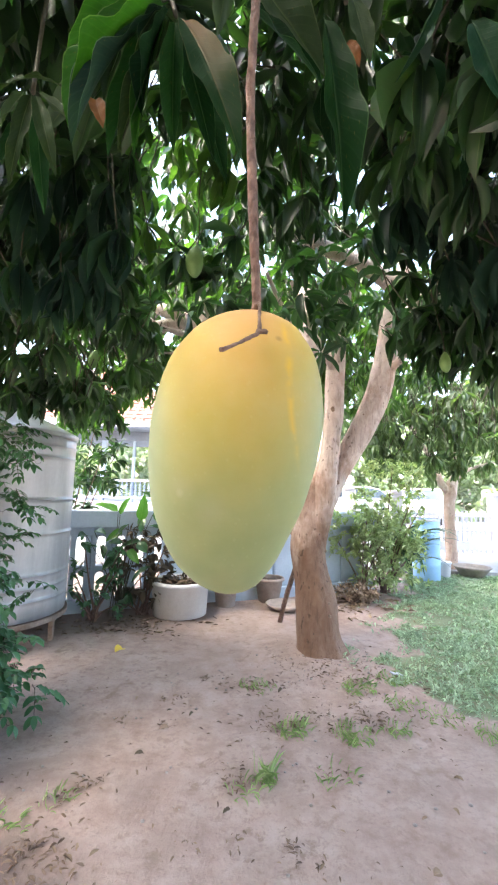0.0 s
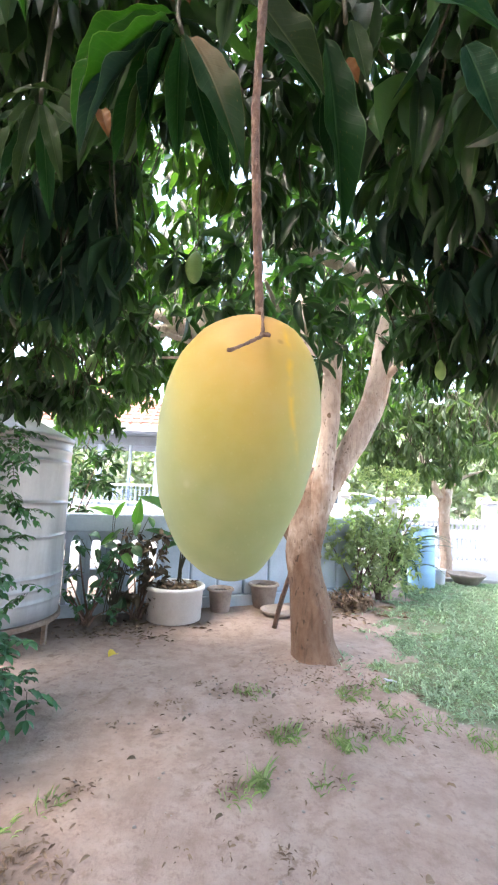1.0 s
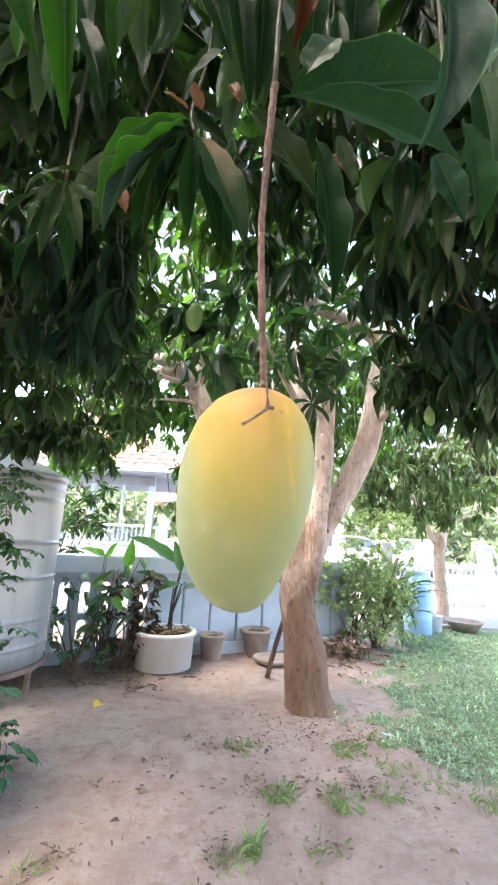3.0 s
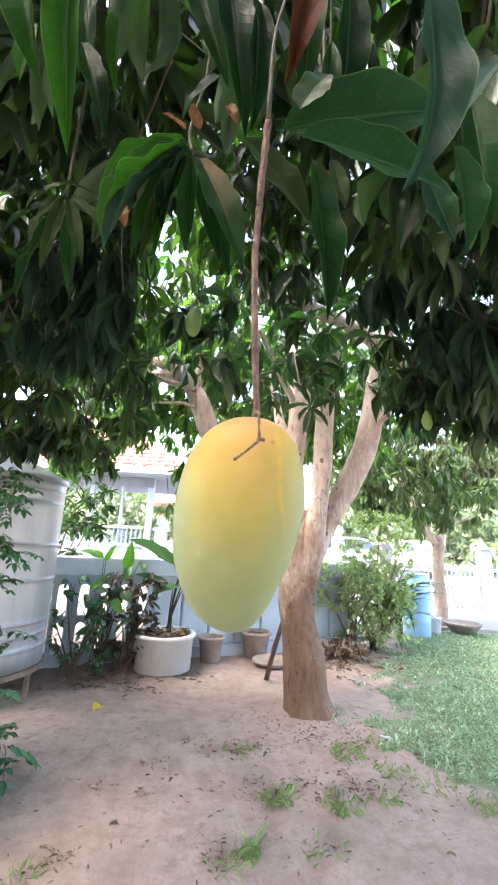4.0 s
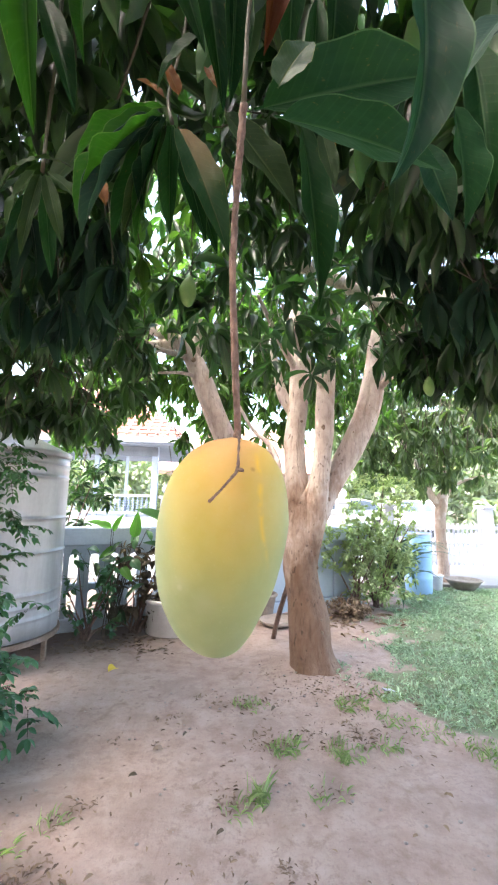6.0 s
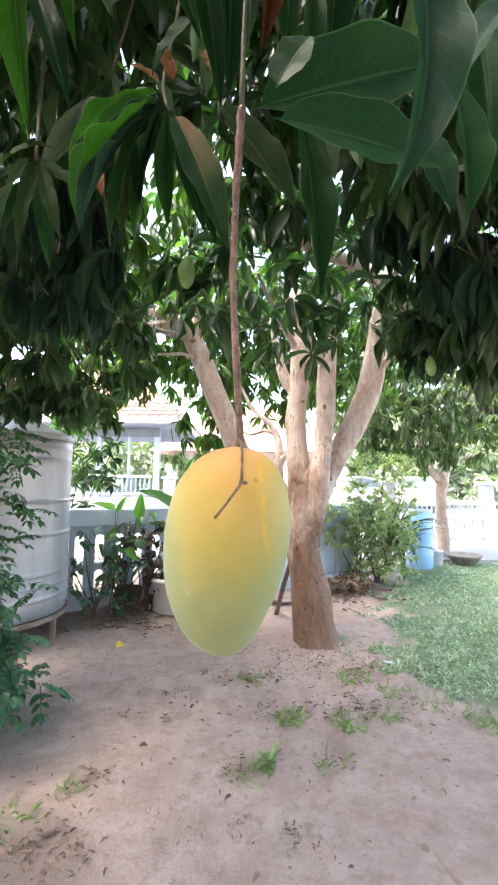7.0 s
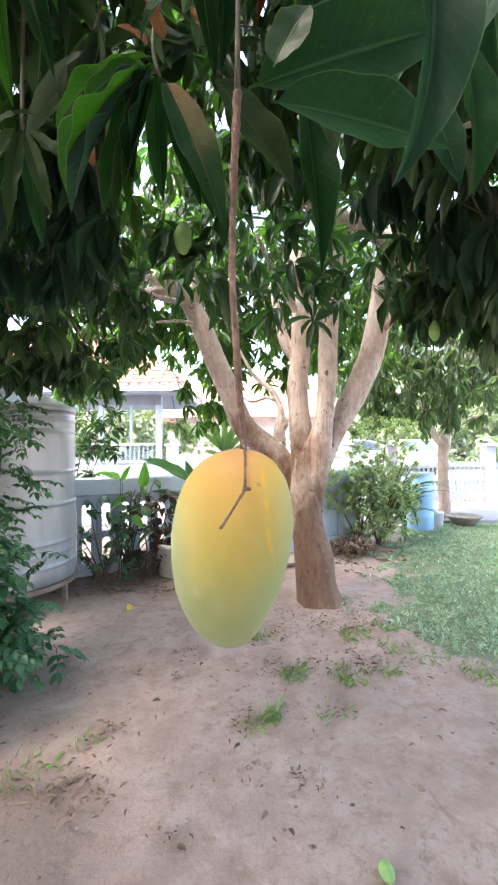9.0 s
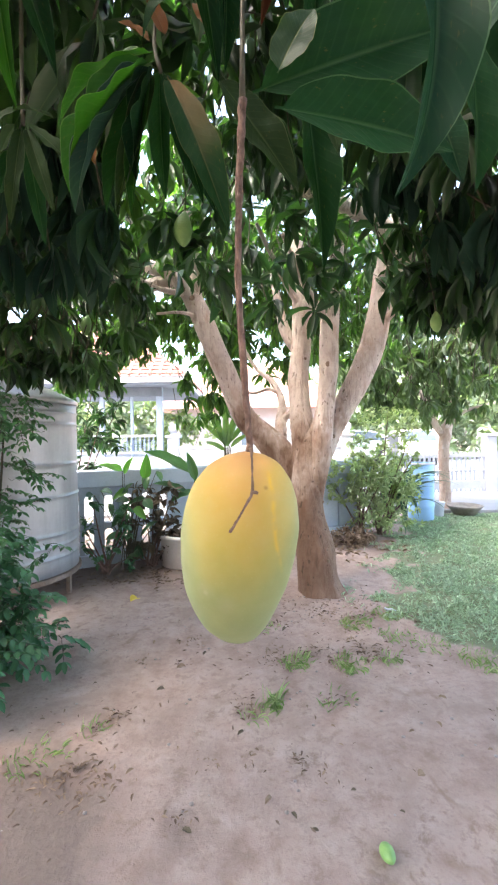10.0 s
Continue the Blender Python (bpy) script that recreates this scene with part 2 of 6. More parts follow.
def ground_material():
    """Trodden sandy earth; thin green-brown soil under the lawn."""
    m, nt, b = mat_new("sandy_earth")
    co = coords(nt)
    big, mid, fine, grit = noise_tex(nt, 0.9, 5, 0.6, co), noise_tex(nt, 7.0, 6, 0.65, co), noise_tex(nt, 45.0, 4, 0.7, co), noise_tex(nt, 260.0, 2, 0.6, co)
    c = ramp(nt, maths(nt, "ADD", maths(nt, "MULTIPLY", big, 0.45), maths(nt, "MULTIPLY", mid, 0.55)),
             [(0.32, (0.20, 0.132, 0.103)), (0.47, (0.325, 0.236, 0.198)), (0.66, (0.405, 0.318, 0.276))])
    c = mix(nt, maths(nt, "MULTIPLY", ramp(nt, fine, [(0.52, (0, 0, 0)), (0.68, (1, 1, 1))]), 0.35), c, (0.18, 0.125, 0.10))
    worn = ramp(nt, noise_tex(nt, 3.2, 5, 0.65, co, 0.8), [(0.50, (0, 0, 0)), (0.66, (1, 1, 1))])
    c = mix(nt, maths(nt, "MULTIPLY", worn, 0.75), c, mix(nt, fine, (0.20, 0.14, 0.11), (0.30, 0.225, 0.19)))
    crumbs = ramp(nt, noise_tex(nt, 13.0, 5, 0.7, co, 0.3), [(0.53, (0, 0, 0)), (0.64, (1, 1, 1))])
    c = mix(nt, maths(nt, "MULTIPLY", maths(nt, "MULTIPLY", crumbs, ramp(nt, big, [(0.38, (0.15, 0.15, 0.15)), (0.58, (1, 1, 1))])), 0.72), c, mix(nt, fine, (0.13, 0.085, 0.062), (0.24, 0.17, 0.135)))
    # soft scuffs and damp stains
    scuff = ramp(nt, noise_tex(nt, 8.0, 2, 0.5, coords(nt, "Object", (1.0, 0.6, 1.0)), 1.2), [(0.60, (0, 0, 0)), (0.72, (1, 1, 1))])
    stain = ramp(nt, noise_tex(nt, 2.4, 3, 0.55, co, 0.4), [(0.42, (0, 0, 0)), (0.60, (1, 1, 1))])
    c = mix(nt, maths(nt, "MULTIPLY", maths(nt, "MULTIPLY", scuff, stain), 0.7), c, mix(nt, fine, (0.15, 0.095, 0.062), (0.22, 0.15, 0.11)))
    c = mix(nt, maths(nt, "MULTIPLY", grit, 0.10), c, (0.48, 0.41, 0.375))
    at = nt.nodes.new("ShaderNodeAttribute")
    at.attribute_name = "cover"
    sp = nt.nodes.new("ShaderNodeSeparateColor")
    nt.links.new(at.outputs["Color"], sp.inputs[0])
    lawn = ramp(nt, maths(nt, "ADD", sp.outputs[0], maths(nt, "MULTIPLY", maths(nt, "SUBTRACT", mid, 0.5), 0.9)), [(0.4, (0, 0, 0)), (0.6, (1, 1, 1))])
    c = mix(nt, maths(nt, "MULTIPLY", lawn, 0.8), c, mix(nt, fine, (0.10, 0.15, 0.075), (0.17, 0.22, 0.12)))
    dirt_shade = ramp(nt, maths(nt, "ADD", sp.outputs[1], maths(nt, "MULTIPLY", maths(nt, "SUBTRACT", mid, 0.5), 0.9)), [(0.3, (0, 0, 0)), (0.75, (1, 1, 1))])
    c = mix(nt, maths(nt, "MULTIPLY", dirt_shade, 0.95), c, mix(nt, fine, (0.12, 0.09, 0.075), (0.215, 0.165, 0.14)))
    nt.links.new(c, b.inputs["Base Color"])
    b.inputs["Roughness"].default_value = 0.95
    b.inputs["Specular IOR Level"].default_value = 0.15
    h = maths(nt, "ADD", maths(nt, "MULTIPLY", mid, 0.9), maths(nt, "ADD", maths(nt, "MULTIPLY", fine, 0.5), maths(nt, "MULTIPLY", grit, 0.15)))
    bump(nt, b, h, 0.65, 0.018)
    return m


def tank_material():
    m, nt, b = mat_new("galvanised_sheet")
    co = coords(nt)
    streaks = noise_tex(nt, 9.0, 5, 0.6, coords(nt, "Object", (1, 1, 0.12)))
    spang = nt.nodes.new("ShaderNodeTexVoronoi")
    spang.inputs["Scale"].default_value = 45.0
    nt.links.new(co, spang.inputs["Vector"])
    f = maths(nt, "ADD", maths(nt, "MULTIPLY", streaks, 0.92), maths(nt, "MULTIPLY", spang.outputs["Color"], 0.08))
    nt.links.new(ramp(nt, f, [(0.3, (0.34, 0.355, 0.37)), (0.7, (0.49, 0.505, 0.525))]), b.inputs["Base Color"])
    b.inputs["Metallic"].default_value = 0.35
    nt.links.new(maths(nt, "ADD", maths(nt, "MULTIPLY", streaks, 0.16), 0.32), b.inputs["Roughness"])
    bump(nt, b, noise_tex(nt, 30.0, 2, 0.5, co), 0.03, 0.002)
    return m


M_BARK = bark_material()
M_BARK_YOUNG = bark_material("young_mango_bark", (0.66, 0.55, 0.47), 0.2)
M_SCAR = surface("dark_branch_scar", (0.13, 0.08, 0.055), (0.34, 0.24, 0.175), 40, 0.85, relief=0.6, fine=160)
M_MANGO = mango_material()
M_GROUND = ground_material()
M_TANK = tank_material()
# leaf copies: darker for the shaded crown, lighter where sky light is imitated
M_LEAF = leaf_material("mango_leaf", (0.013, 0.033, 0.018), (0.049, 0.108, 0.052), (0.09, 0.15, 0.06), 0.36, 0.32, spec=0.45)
M_LEAF_NEAR = leaf_material("near_mango_leaf", (0.0062, 0.0245, 0.0112), (0.0115, 0.040, 0.0172), (0.070, 0.13, 0.070), 0.46, 0.2, True, spec=0.035)
M_LEAF_YOUNG = leaf_material("young_mango_leaf", (0.016, 0.066, 0.015), (0.028, 0.098, 0.021), (0.13, 0.22, 0.08), 0.45, 0.24, True, spec=0.06)
M_LEAF_OLIVE = leaf_material("olive_mango_leaf", (0.022, 0.042, 0.020), (0.033, 0.060, 0.028), (0.10, 0.13, 0.07), 0.55, 0.15, True, spec=0.05)
# lighter copy of the leaf; sky light put into its colour
M_LEAF_LIT = leaf_material("lit_mango_leaf", (0.036, 0.082, 0.034), (0.092, 0.168, 0.066), (0.15, 0.22, 0.10), 0.36, 0.52, spec=0.5)
M_LEAF_HUNG = leaf_material("hanging_mango_leaf", (0.017, 0.050, 0.026), (0.040, 0.105, 0.052), (0.11, 0.18, 0.07), 0.30, 0.38, spec=0.7)
# lighter, greyer copy; glare and haze put into its colour
M_LEAF_SKIRT = leaf_material("skirt_mango_leaf", (0.034, 0.075, 0.044), (0.078, 0.150, 0.085), (0.13, 0.19, 0.11), 0.30, 0.38, spec=0.7)
M_LEAF_LIMP = leaf_material("drooping_mango_leaf", (0.014, 0.038, 0.029), (0.027, 0.064, 0.046), (0.06, 0.10, 0.06), 0.45, 0.18, spec=0.09)
M_LEAF_WITHER = leaf_material("withered_leaf", (0.05, 0.036, 0.026), (0.12, 0.09, 0.062), (0.16, 0.13, 0.09), 0.7, 0.1)
# grey leaf sheen put into the base colour
M_LEAF_GREY = leaf_material("grey_sheen_mango_leaf", (0.022, 0.056, 0.043), (0.032, 0.072, 0.056), (0.12, 0.19, 0.14), 0.52, 0.15, True, spec=0.09)
M_LEAF_PALE = leaf_material("pale_mango_leaf", (0.026, 0.055, 0.030), (0.034, 0.070, 0.038), (0.15, 0.17, 0.06), 0.5, 0.3, True, spec=0.2)
# part of the bluish sheen is put into the base colour
M_LEAF_SHEEN = leaf_material("bluish_mango_leaf", (0.0085, 0.038, 0.021), (0.012, 0.050, 0.028), (0.08, 0.15, 0.09), 0.40, 0.16, True, spec=0.13)
M_LEAF_DRY = leaf_material("dry_mango_leaf", (0.15, 0.055, 0.018), (0.22, 0.095, 0.035), (0.25, 0.14, 0.07), 0.6, 0.15, True, 0.2)
M_LEAF_SHRUB = leaf_material("shrub_leaf", (0.033, 0.100, 0.056), (0.072, 0.180, 0.100), (0.12, 0.22, 0.09), 0.36, 0.25)
M_LEAF_BUSH = leaf_material("bush_leaf", (0.25, 0.285, 0.19), (0.38, 0.41, 0.285), (0.33, 0.38, 0.24), 0.45, 0.33)
# second tree's leaves paled; haze put into their colour
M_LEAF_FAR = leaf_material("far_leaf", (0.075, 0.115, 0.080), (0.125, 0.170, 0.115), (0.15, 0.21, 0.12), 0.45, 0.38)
M_LEAF_RUST = leaf_material("rusty_dead_leaf", (0.055, 0.016, 0.008), (0.075, 0.023, 0.012), (0.09, 0.035, 0.018), 0.7, 0.12, True, 0.1, spec=0.04)
M_LEAF_HALF = leaf_material("half_dried_leaf", (0.010, 0.034, 0.014), (0.014, 0.046, 0.018), (0.09, 0.085, 0.04), 0.6, 0.12, True, spec=0.04, brown_half=True)
# sunlight and haze over the far trees put into the leaf colour
M_LEAF_HAZE = leaf_material("hazed_far_leaf", (0.27, 0.31, 0.245), (0.36, 0.40, 0.32), (0.34, 0.39, 0.30), 0.6, 0.25)
M_LITTER = leaf_material("leaf_litter", (0.16, 0.10, 0.07), (0.30, 0.21, 0.15), (0.34, 0.25, 0.18), 0.8, 0.05)
M_CRUMB = leaf_material("leaf_crumbs", (0.11, 0.07, 0.052), (0.22, 0.15, 0.11), (0.25, 0.18, 0.13), 0.8, 0.05)
M_GRASS = leaf_material("lawn_grass", (0.24, 0.31, 0.245), (0.37, 0.46, 0.37), (0.32, 0.41, 0.33), 0.6, 0.17)
M_TUFT = leaf_material("dry_tuft_grass", (0.16, 0.235, 0.12), (0.31, 0.365, 0.22), (0.33, 0.37, 0.24), 0.6, 0.3)
M_BLADE = leaf_material("strap_leaf", (0.025, 0.075, 0.036), (0.06, 0.135, 0.062), (0.16, 0.25, 0.13), 0.4, 0.2, True)
M_STRAP = leaf_material("grey_strap_leaf", (0.028, 0.065, 0.048), (0.075, 0.135, 0.10), (0.14, 0.22, 0.16), 0.5, 0.2, True, spec=0.3)
M_BROAD = leaf_material("broad_leaf", (0.05, 0.14, 0.03), (0.10, 0.26, 0.05), (0.20, 0.34, 0.12), 0.4, 0.3, True)
M_PALM = leaf_material("pale_strap_leaf", (0.10, 0.165, 0.085), (0.17, 0.25, 0.13), (0.24, 0.32, 0.18), 0.45, 0.25, True)
M_YELLOW = leaf_material("fallen_yellow_leaf", (0.60, 0.42, 0.05), (0.72, 0.52, 0.08), (0.75, 0.60, 0.2), 0.6, 0.1, True)
M_TWIG = surface("green_twig", (0.03, 0.03, 0.016), (0.07, 0.062, 0.035), 30, 0.7, relief=0.4)
M_STALK = surface("woody_stalk", (0.06, 0.034, 0.025), (0.23, 0.145, 0.11), 80, 0.8, relief=0.8, fine=320, depth=0.003, stretch=(1, 1, 0.5))
M_GREENFRUIT = surface("green_mango_skin", (0.14, 0.29, 0.08), (0.22, 0.38, 0.12), 25, 0.5, relief=0.05)
M_WALL = surface("pale_blue_wall_paint", (0.36, 0.43, 0.50), (0.50, 0.57, 0.63), 3.5, 0.8, relief=0.2)
M_WHITE = surface("white_paint", (0.44, 0.45, 0.475), (0.56, 0.565, 0.58), 4, 0.7, relief=0.1)
M_POSTBLUE = surface("grey_blue_paint", (0.27, 0.34, 0.43), (0.36, 0.43, 0.52), 4, 0.7, relief=0.1)
# darkened copy of the post paint; shade under the eave put into colour
M_SOFFIT_SHADE = surface("shaded_soffit_colour", (0.13, 0.16, 0.20), (0.19, 0.23, 0.28), 4, 0.8, relief=0.1)
M_POTWHITE = surface("white_glazed_pot", (0.56, 0.53, 0.50), (0.70, 0.68, 0.65), 6, 0.6, relief=0.15)
M_POTBROWN = surface("weathered_clay_pot", (0.22, 0.17, 0.14), (0.36, 0.29, 0.25), 10, 0.85)
M_SOIL = surface("dark_potting_soil", (0.05, 0.035, 0.028), (0.12, 0.085, 0.065), 30, 0.95, relief=0.8)
M_ROOF = surface("terracotta_roof_tile", (0.42, 0.20, 0.155), (0.54, 0.29, 0.235), 4, 0.7)
M_BARREL = surface("blue_plastic", (0.24, 0.44, 0.68), (0.34, 0.54, 0.76), 3, 0.5, relief=0.08)
M_BOWL = surface("mossy_concrete", (0.15, 0.125, 0.10), (0.28, 0.24, 0.20), 12, 0.9, relief=0.5)
M_CONCRETE = surface("bright_concrete", (0.20, 0.195, 0.195), (0.27, 0.265, 0.26), 2, 0.9, relief=0.2)
M_STEEL = surface("rusty_steel", (0.15, 0.10, 0.075), (0.30, 0.24, 0.20), 14, 0.7, 0.3)
M_CARWHITE = surface("white_car_paint", (0.74, 0.75, 0.76), (0.80, 0.80, 0.80), 2, 0.3, relief=0.02)
M_CARGREY = surface("silver_car_paint", (0.50, 0.54, 0.58), (0.58, 0.61, 0.64), 2, 0.32, 0.3, relief=0.02)
M_GLASS = surface("tinted_car_glass", (0.10, 0.13, 0.15), (0.14, 0.18, 0.21), 2, 0.2, relief=0.02)
M_TYRE = surface("tyre_rubber", (0.02, 0.02, 0.02), (0.04, 0.04, 0.04), 20, 0.85)
M_RUBBISH = surface("pale_plastic_scrap", (0.36, 0.40, 0.46), (0.50, 0.54, 0.60), 30, 0.5)
M_FENCE = surface("pale_grey_metal_paint", (0.36, 0.365, 0.395), (0.45, 0.455, 0.485), 4, 0.6, relief=0.1)
M_STONE = surface("pale_pebble", (0.22, 0.185, 0.165), (0.34, 0.30, 0.275), 40, 0.9)
M_FAR = surface("far_house_wall", (0.40, 0.35, 0.32), (0.48, 0.43, 0.40), 2, 0.8)


# ---- building helpers ----
def part(name, bm, material, parent, label=""):
    me = bpy.data.meshes.new(name)
    bm.to_mesh(me)
    bm.free()
    me.materials.append(material)
    ob = new(name, me)
    ob.parent = parent
    if label:
        tagged(ob, label)
    return ob


def solo(name, bm, material, at=(0, 0, 0)):
    ob = part(name, bm, material, None)
    ob.location = at
    return ob


def smooth(ob):
    for p in ob.data.polygons:
        p.use_smooth = True
    return ob


def thing(name, at, label, category, group="", kind=""):
    ob = new(name)
    ob.location = at
    ob.empty_display_size = 0.05
    return tagged(ob, label, category, group, kind)


def add_box(bm, c, size, turn=0.0, bevel=0.0):
    r = bmesh.ops.create_cube(bm, size=1.0, matrix=Matrix.Translation(c) @ Matrix.Rotation(turn, 4, "Z") @ Matrix.Diagonal((*size, 1)))
    if bevel:
        edges = list({e for v in r["verts"] for e in v.link_edges})
        bmesh.ops.bevel(bm, geom=edges, offset=bevel, segments=2, affect="EDGES", profile=0.5)
    return bm


def add_lathe(bm, profile, seg=32, c=(0, 0, 0), close=True):
    """Spin (radius, height) pairs round the upright axis."""
    rings = []
    for r, z in profile:
        rings.append([bm.verts.new((c[0] + r * math.cos(2 * math.pi * i / seg), c[1] + r * math.sin(2 * math.pi * i / seg), c[2] + z)) for i in range(seg)])
    for a, b in zip(rings, rings[1:]):
        for i in range(seg):
            j = (i + 1) % seg
            bm.faces.new((a[i], a[j], b[j], b[i]))
    if close:
        bm.faces.new(list(reversed(rings[0])))
        bm.faces.new(rings[-1])
    return bm


def spline(pts, n):
    """n + 1 points along a smooth curve through pts (each a tuple of any length)."""
    p = np.array(pts, float)
    p = np.vstack([2 * p[0] - p[1], p, 2 * p[-1] - p[-2]])
    out = []
    m = len(p) - 3
    for k in range(n + 1):
        s = min(k / n * m, m - 1e-6)
        i = int(s)
        t = s - i
        a, b, c, d = p[i:i + 4]
        out.append(0.5 * (2 * b + (c - a) * t + (2 * a - 5 * b + 4 * c - d) * t * t + (3 * b - a - 3 * c + d) * t ** 3))
    return out


def add_tube(bm, pts, seg=12, n=None, rough=0.0, freq=3.0, caps=True):
    """A limb through (x, y, z, radius) points, with uneven thickness."""
    rows = spline(pts, n) if n else [np.array(p, float) for p in pts]
    rings, side = [], Vector((1, 0, 0))
    for k, q in enumerate(rows):
        a, b = rows[max(k - 1, 0)], rows[min(k + 1, len(rows) - 1)]
        d = Vector(b[:3] - a[:3]).normalized()
        side = side - d * side.dot(d)
        if side.length < 1e-4:
            side = d.orthogonal()
        side.normalize()
        up = d.cross(side)
        ring = []
        for i in range(seg):
            w = 2 * math.pi * i / seg
            o = side * math.cos(w) + up * math.sin(w)
            r = q[3]
            if rough:
                r *= 1 + rough * noise.noise(Vector(q[:3]) * freq + o * 0.9)
            ring.append(bm.verts.new(Vector(q[:3]) + o * r))
        rings.append(ring)
    for a, b in zip(rings, rings[1:]):
        for i in range(seg):
            j = (i + 1) % seg
            bm.faces.new((a[i], a[j], b[j], b[i]))
    if caps:
        bm.faces.new(list(reversed(rings[0])))
        bm.faces.new(rings[-1])
    return bm


# ---- leaves ----
def leaf_shape(seg=6, cols=2, droop=0.7, fold=0.25, wave=0.0, blunt=0.8, stem=0.08, twist=0.0, sweep=0.0):
    """A lance-shaped leaf of length 1 along x and width 1 along y: vertices, quads and texture places."""
    V, F, U = [], [], []
    x = z = 0.0
    for i in range(seg + 1):
        s = i / seg
        if s <= stem:
            w = 0.04
        else:
            q = (s - stem) / (1 - stem)
            w = max(math.sin(math.pi * min(q, 1) ** blunt), 0.0) ** 0.66 * (1 - 0.45 * max(0.0, (q - 0.72) / 0.28) ** 1.5)
            w = max(w, 0.02)
        th = droop * s
        for c in range(cols + 1):
            u = c / cols * 2 - 1
            y = 0.5 * w * u
            lift = fold * abs(y) * 0.5 + wave * (math.sin(9 * s + (2.1 if u > 0 else 0.4)) + 0.5 * math.sin(23 * s + u)) * abs(u) * w * 0.032
            a = twist * s
            V.append((x + math.sin(th) * lift, y * math.cos(a) + sweep * 6.75 * s * s * (1 - s), z + math.cos(th) * lift + y * math.sin(a) * 0.25))
            U.append((c / cols, s))
        x += math.cos(th) / seg
        z -= math.sin(th) / seg
    n = cols + 1
    for i in range(seg):
        for c in range(cols):
            a = i * n + c
            F.append((a, a + n, a + n + 1, a + 1))
    return np.array(V), np.array(F), np.array(U)


def leaf_mesh(name, shape, material):
    V, F, U = shape
    me = bpy.data.meshes.new(name)
    me.from_pydata(V.tolist(), [], F.tolist())
    me.uv_layers.new(name="leaf").data.foreach_set("uv", U[F.ravel()].ravel())
    me.polygons.foreach_set("use_smooth", [True] * len(F))
    me.materials.append(material)
    return me


def leaf_matrix(base, d, n, length, width):
    """Matrix that lays a unit leaf at base, pointing along d, its face towards n."""
    d = Vector(d).normalized()
    n = Vector(n)
    n = n - d * n.dot(d)
    n = n.normalized() if n.length > 1e-4 else d.orthogonal().normalized()
    s = n.cross(d)
    m = Matrix.Identity(4)
    m.col[0][:3], m.col[1][:3], m.col[2][:3], m.col[3][:3] = d * length, s * width, n * length, base
    return m


def leaf_mass(name, mats, shapes, material, parent=None):
    """Very many leaves in one mesh."""
    rng = np.random.default_rng(len(mats))
    pick = rng.integers(0, len(shapes), len(mats))
    A = np.array([[list(r) for r in m] for m in mats])
    vs, fs, us, off = [], [], [], 0
    for k, (V, F, U) in enumerate(shapes):
        a = A[pick == k]
        if not len(a):
            continue
        v = np.einsum("nij,vj->nvi", a[:, :3, :3], V) + a[:, None, :3, 3]
        vs.append(v.reshape(-1, 3))
        f = (F[None] + (np.arange(len(a)) * len(V))[:, None, None]).reshape(-1, 4) + off
        fs.append(f)
        us.append(np.tile(U[F.ravel()], (len(a), 1)))
        off += len(a) * len(V)
    vs, fs, us = np.vstack(vs), np.vstack(fs), np.vstack(us)
    me = bpy.data.meshes.new(name)
    me.from_pydata(vs.tolist(), [], fs.tolist())
    me.uv_layers.new(name="leaf").data.foreach_set("uv", us.ravel())
    me.polygons.foreach_set("use_smooth", [True] * len(fs))
    me.materials.append(material)
    ob = new(name, me)
    ob.parent = parent
    return ob


def whorl(rng, tip, axis, count, length, width, lay=0.0, spread=(18, 70)):
    """Matrices of the leaves that fan out and droop round a twig's end."""
    out = []
    axis = Vector(axis).normalized()
    e1 = axis.orthogonal().normalized()
    e2 = axis.cross(e1)
    start = rng.uniform(0, 6.28)
    for i in range(count):
        w = start + i * 2.4 + rng.uniform(-0.4, 0.4)
        rad = e1 * math.cos(w) + e2 * math.sin(w)
        a = radians(rng.uniform(*spread))
        d = axis * math.cos(a) + rad * math.sin(a)
        d = (d + Vector((0, 0, -1)) * rng.uniform(0.1, 0.75)).normalized()
        up = Vector((0, 0, 1)) + rad * 0.7 + Vector((rng.uniform(-lay, lay), rng.uniform(-lay, lay), 0))
        s = rng.uniform(0.65, 1.2)
        base = Vector(tip) - axis * rng.uniform(0, 0.05)
        out.append(leaf_matrix(base, d, up, length * s, width * s * rng.uniform(0.85, 1.15)))
    return out


MASS_SHAPES = [leaf_shape(5, 2, dr, fo, wv, bl) for dr, fo, wv, bl in
               ((0.3, 0.5, 0.5, 0.8), (0.7, 0.3, 1.0, 0.85), (1.1, 0.5, 0.6, 0.75), (0.5, 0.8, 1.0, 0.8), (-0.2, 0.4, 0.8, 0.8))]
COARSE_SHAPES = [leaf_shape(3, 2, dr, 0.4, 0.5, 0.8) for dr in (0.3, 0.8)]
ROUND_SHAPES = [leaf_shape(4, 2, dr, 0.3, 0.5, 0.65, 0.1) for dr in (0.2, 0.6, 1.0)]
LAWN_SHAPES = [leaf_shape(2, 2, dr, 0.5, 0.0, 0.6, 0.0) for dr in (0.3, 0.9, 1.4)]
BLADE_SHAPES = [leaf_shape(3, 2, dr, 0.5, 0.0, 0.55, 0.0) for dr in (0.3, 0.9, 1.5)]


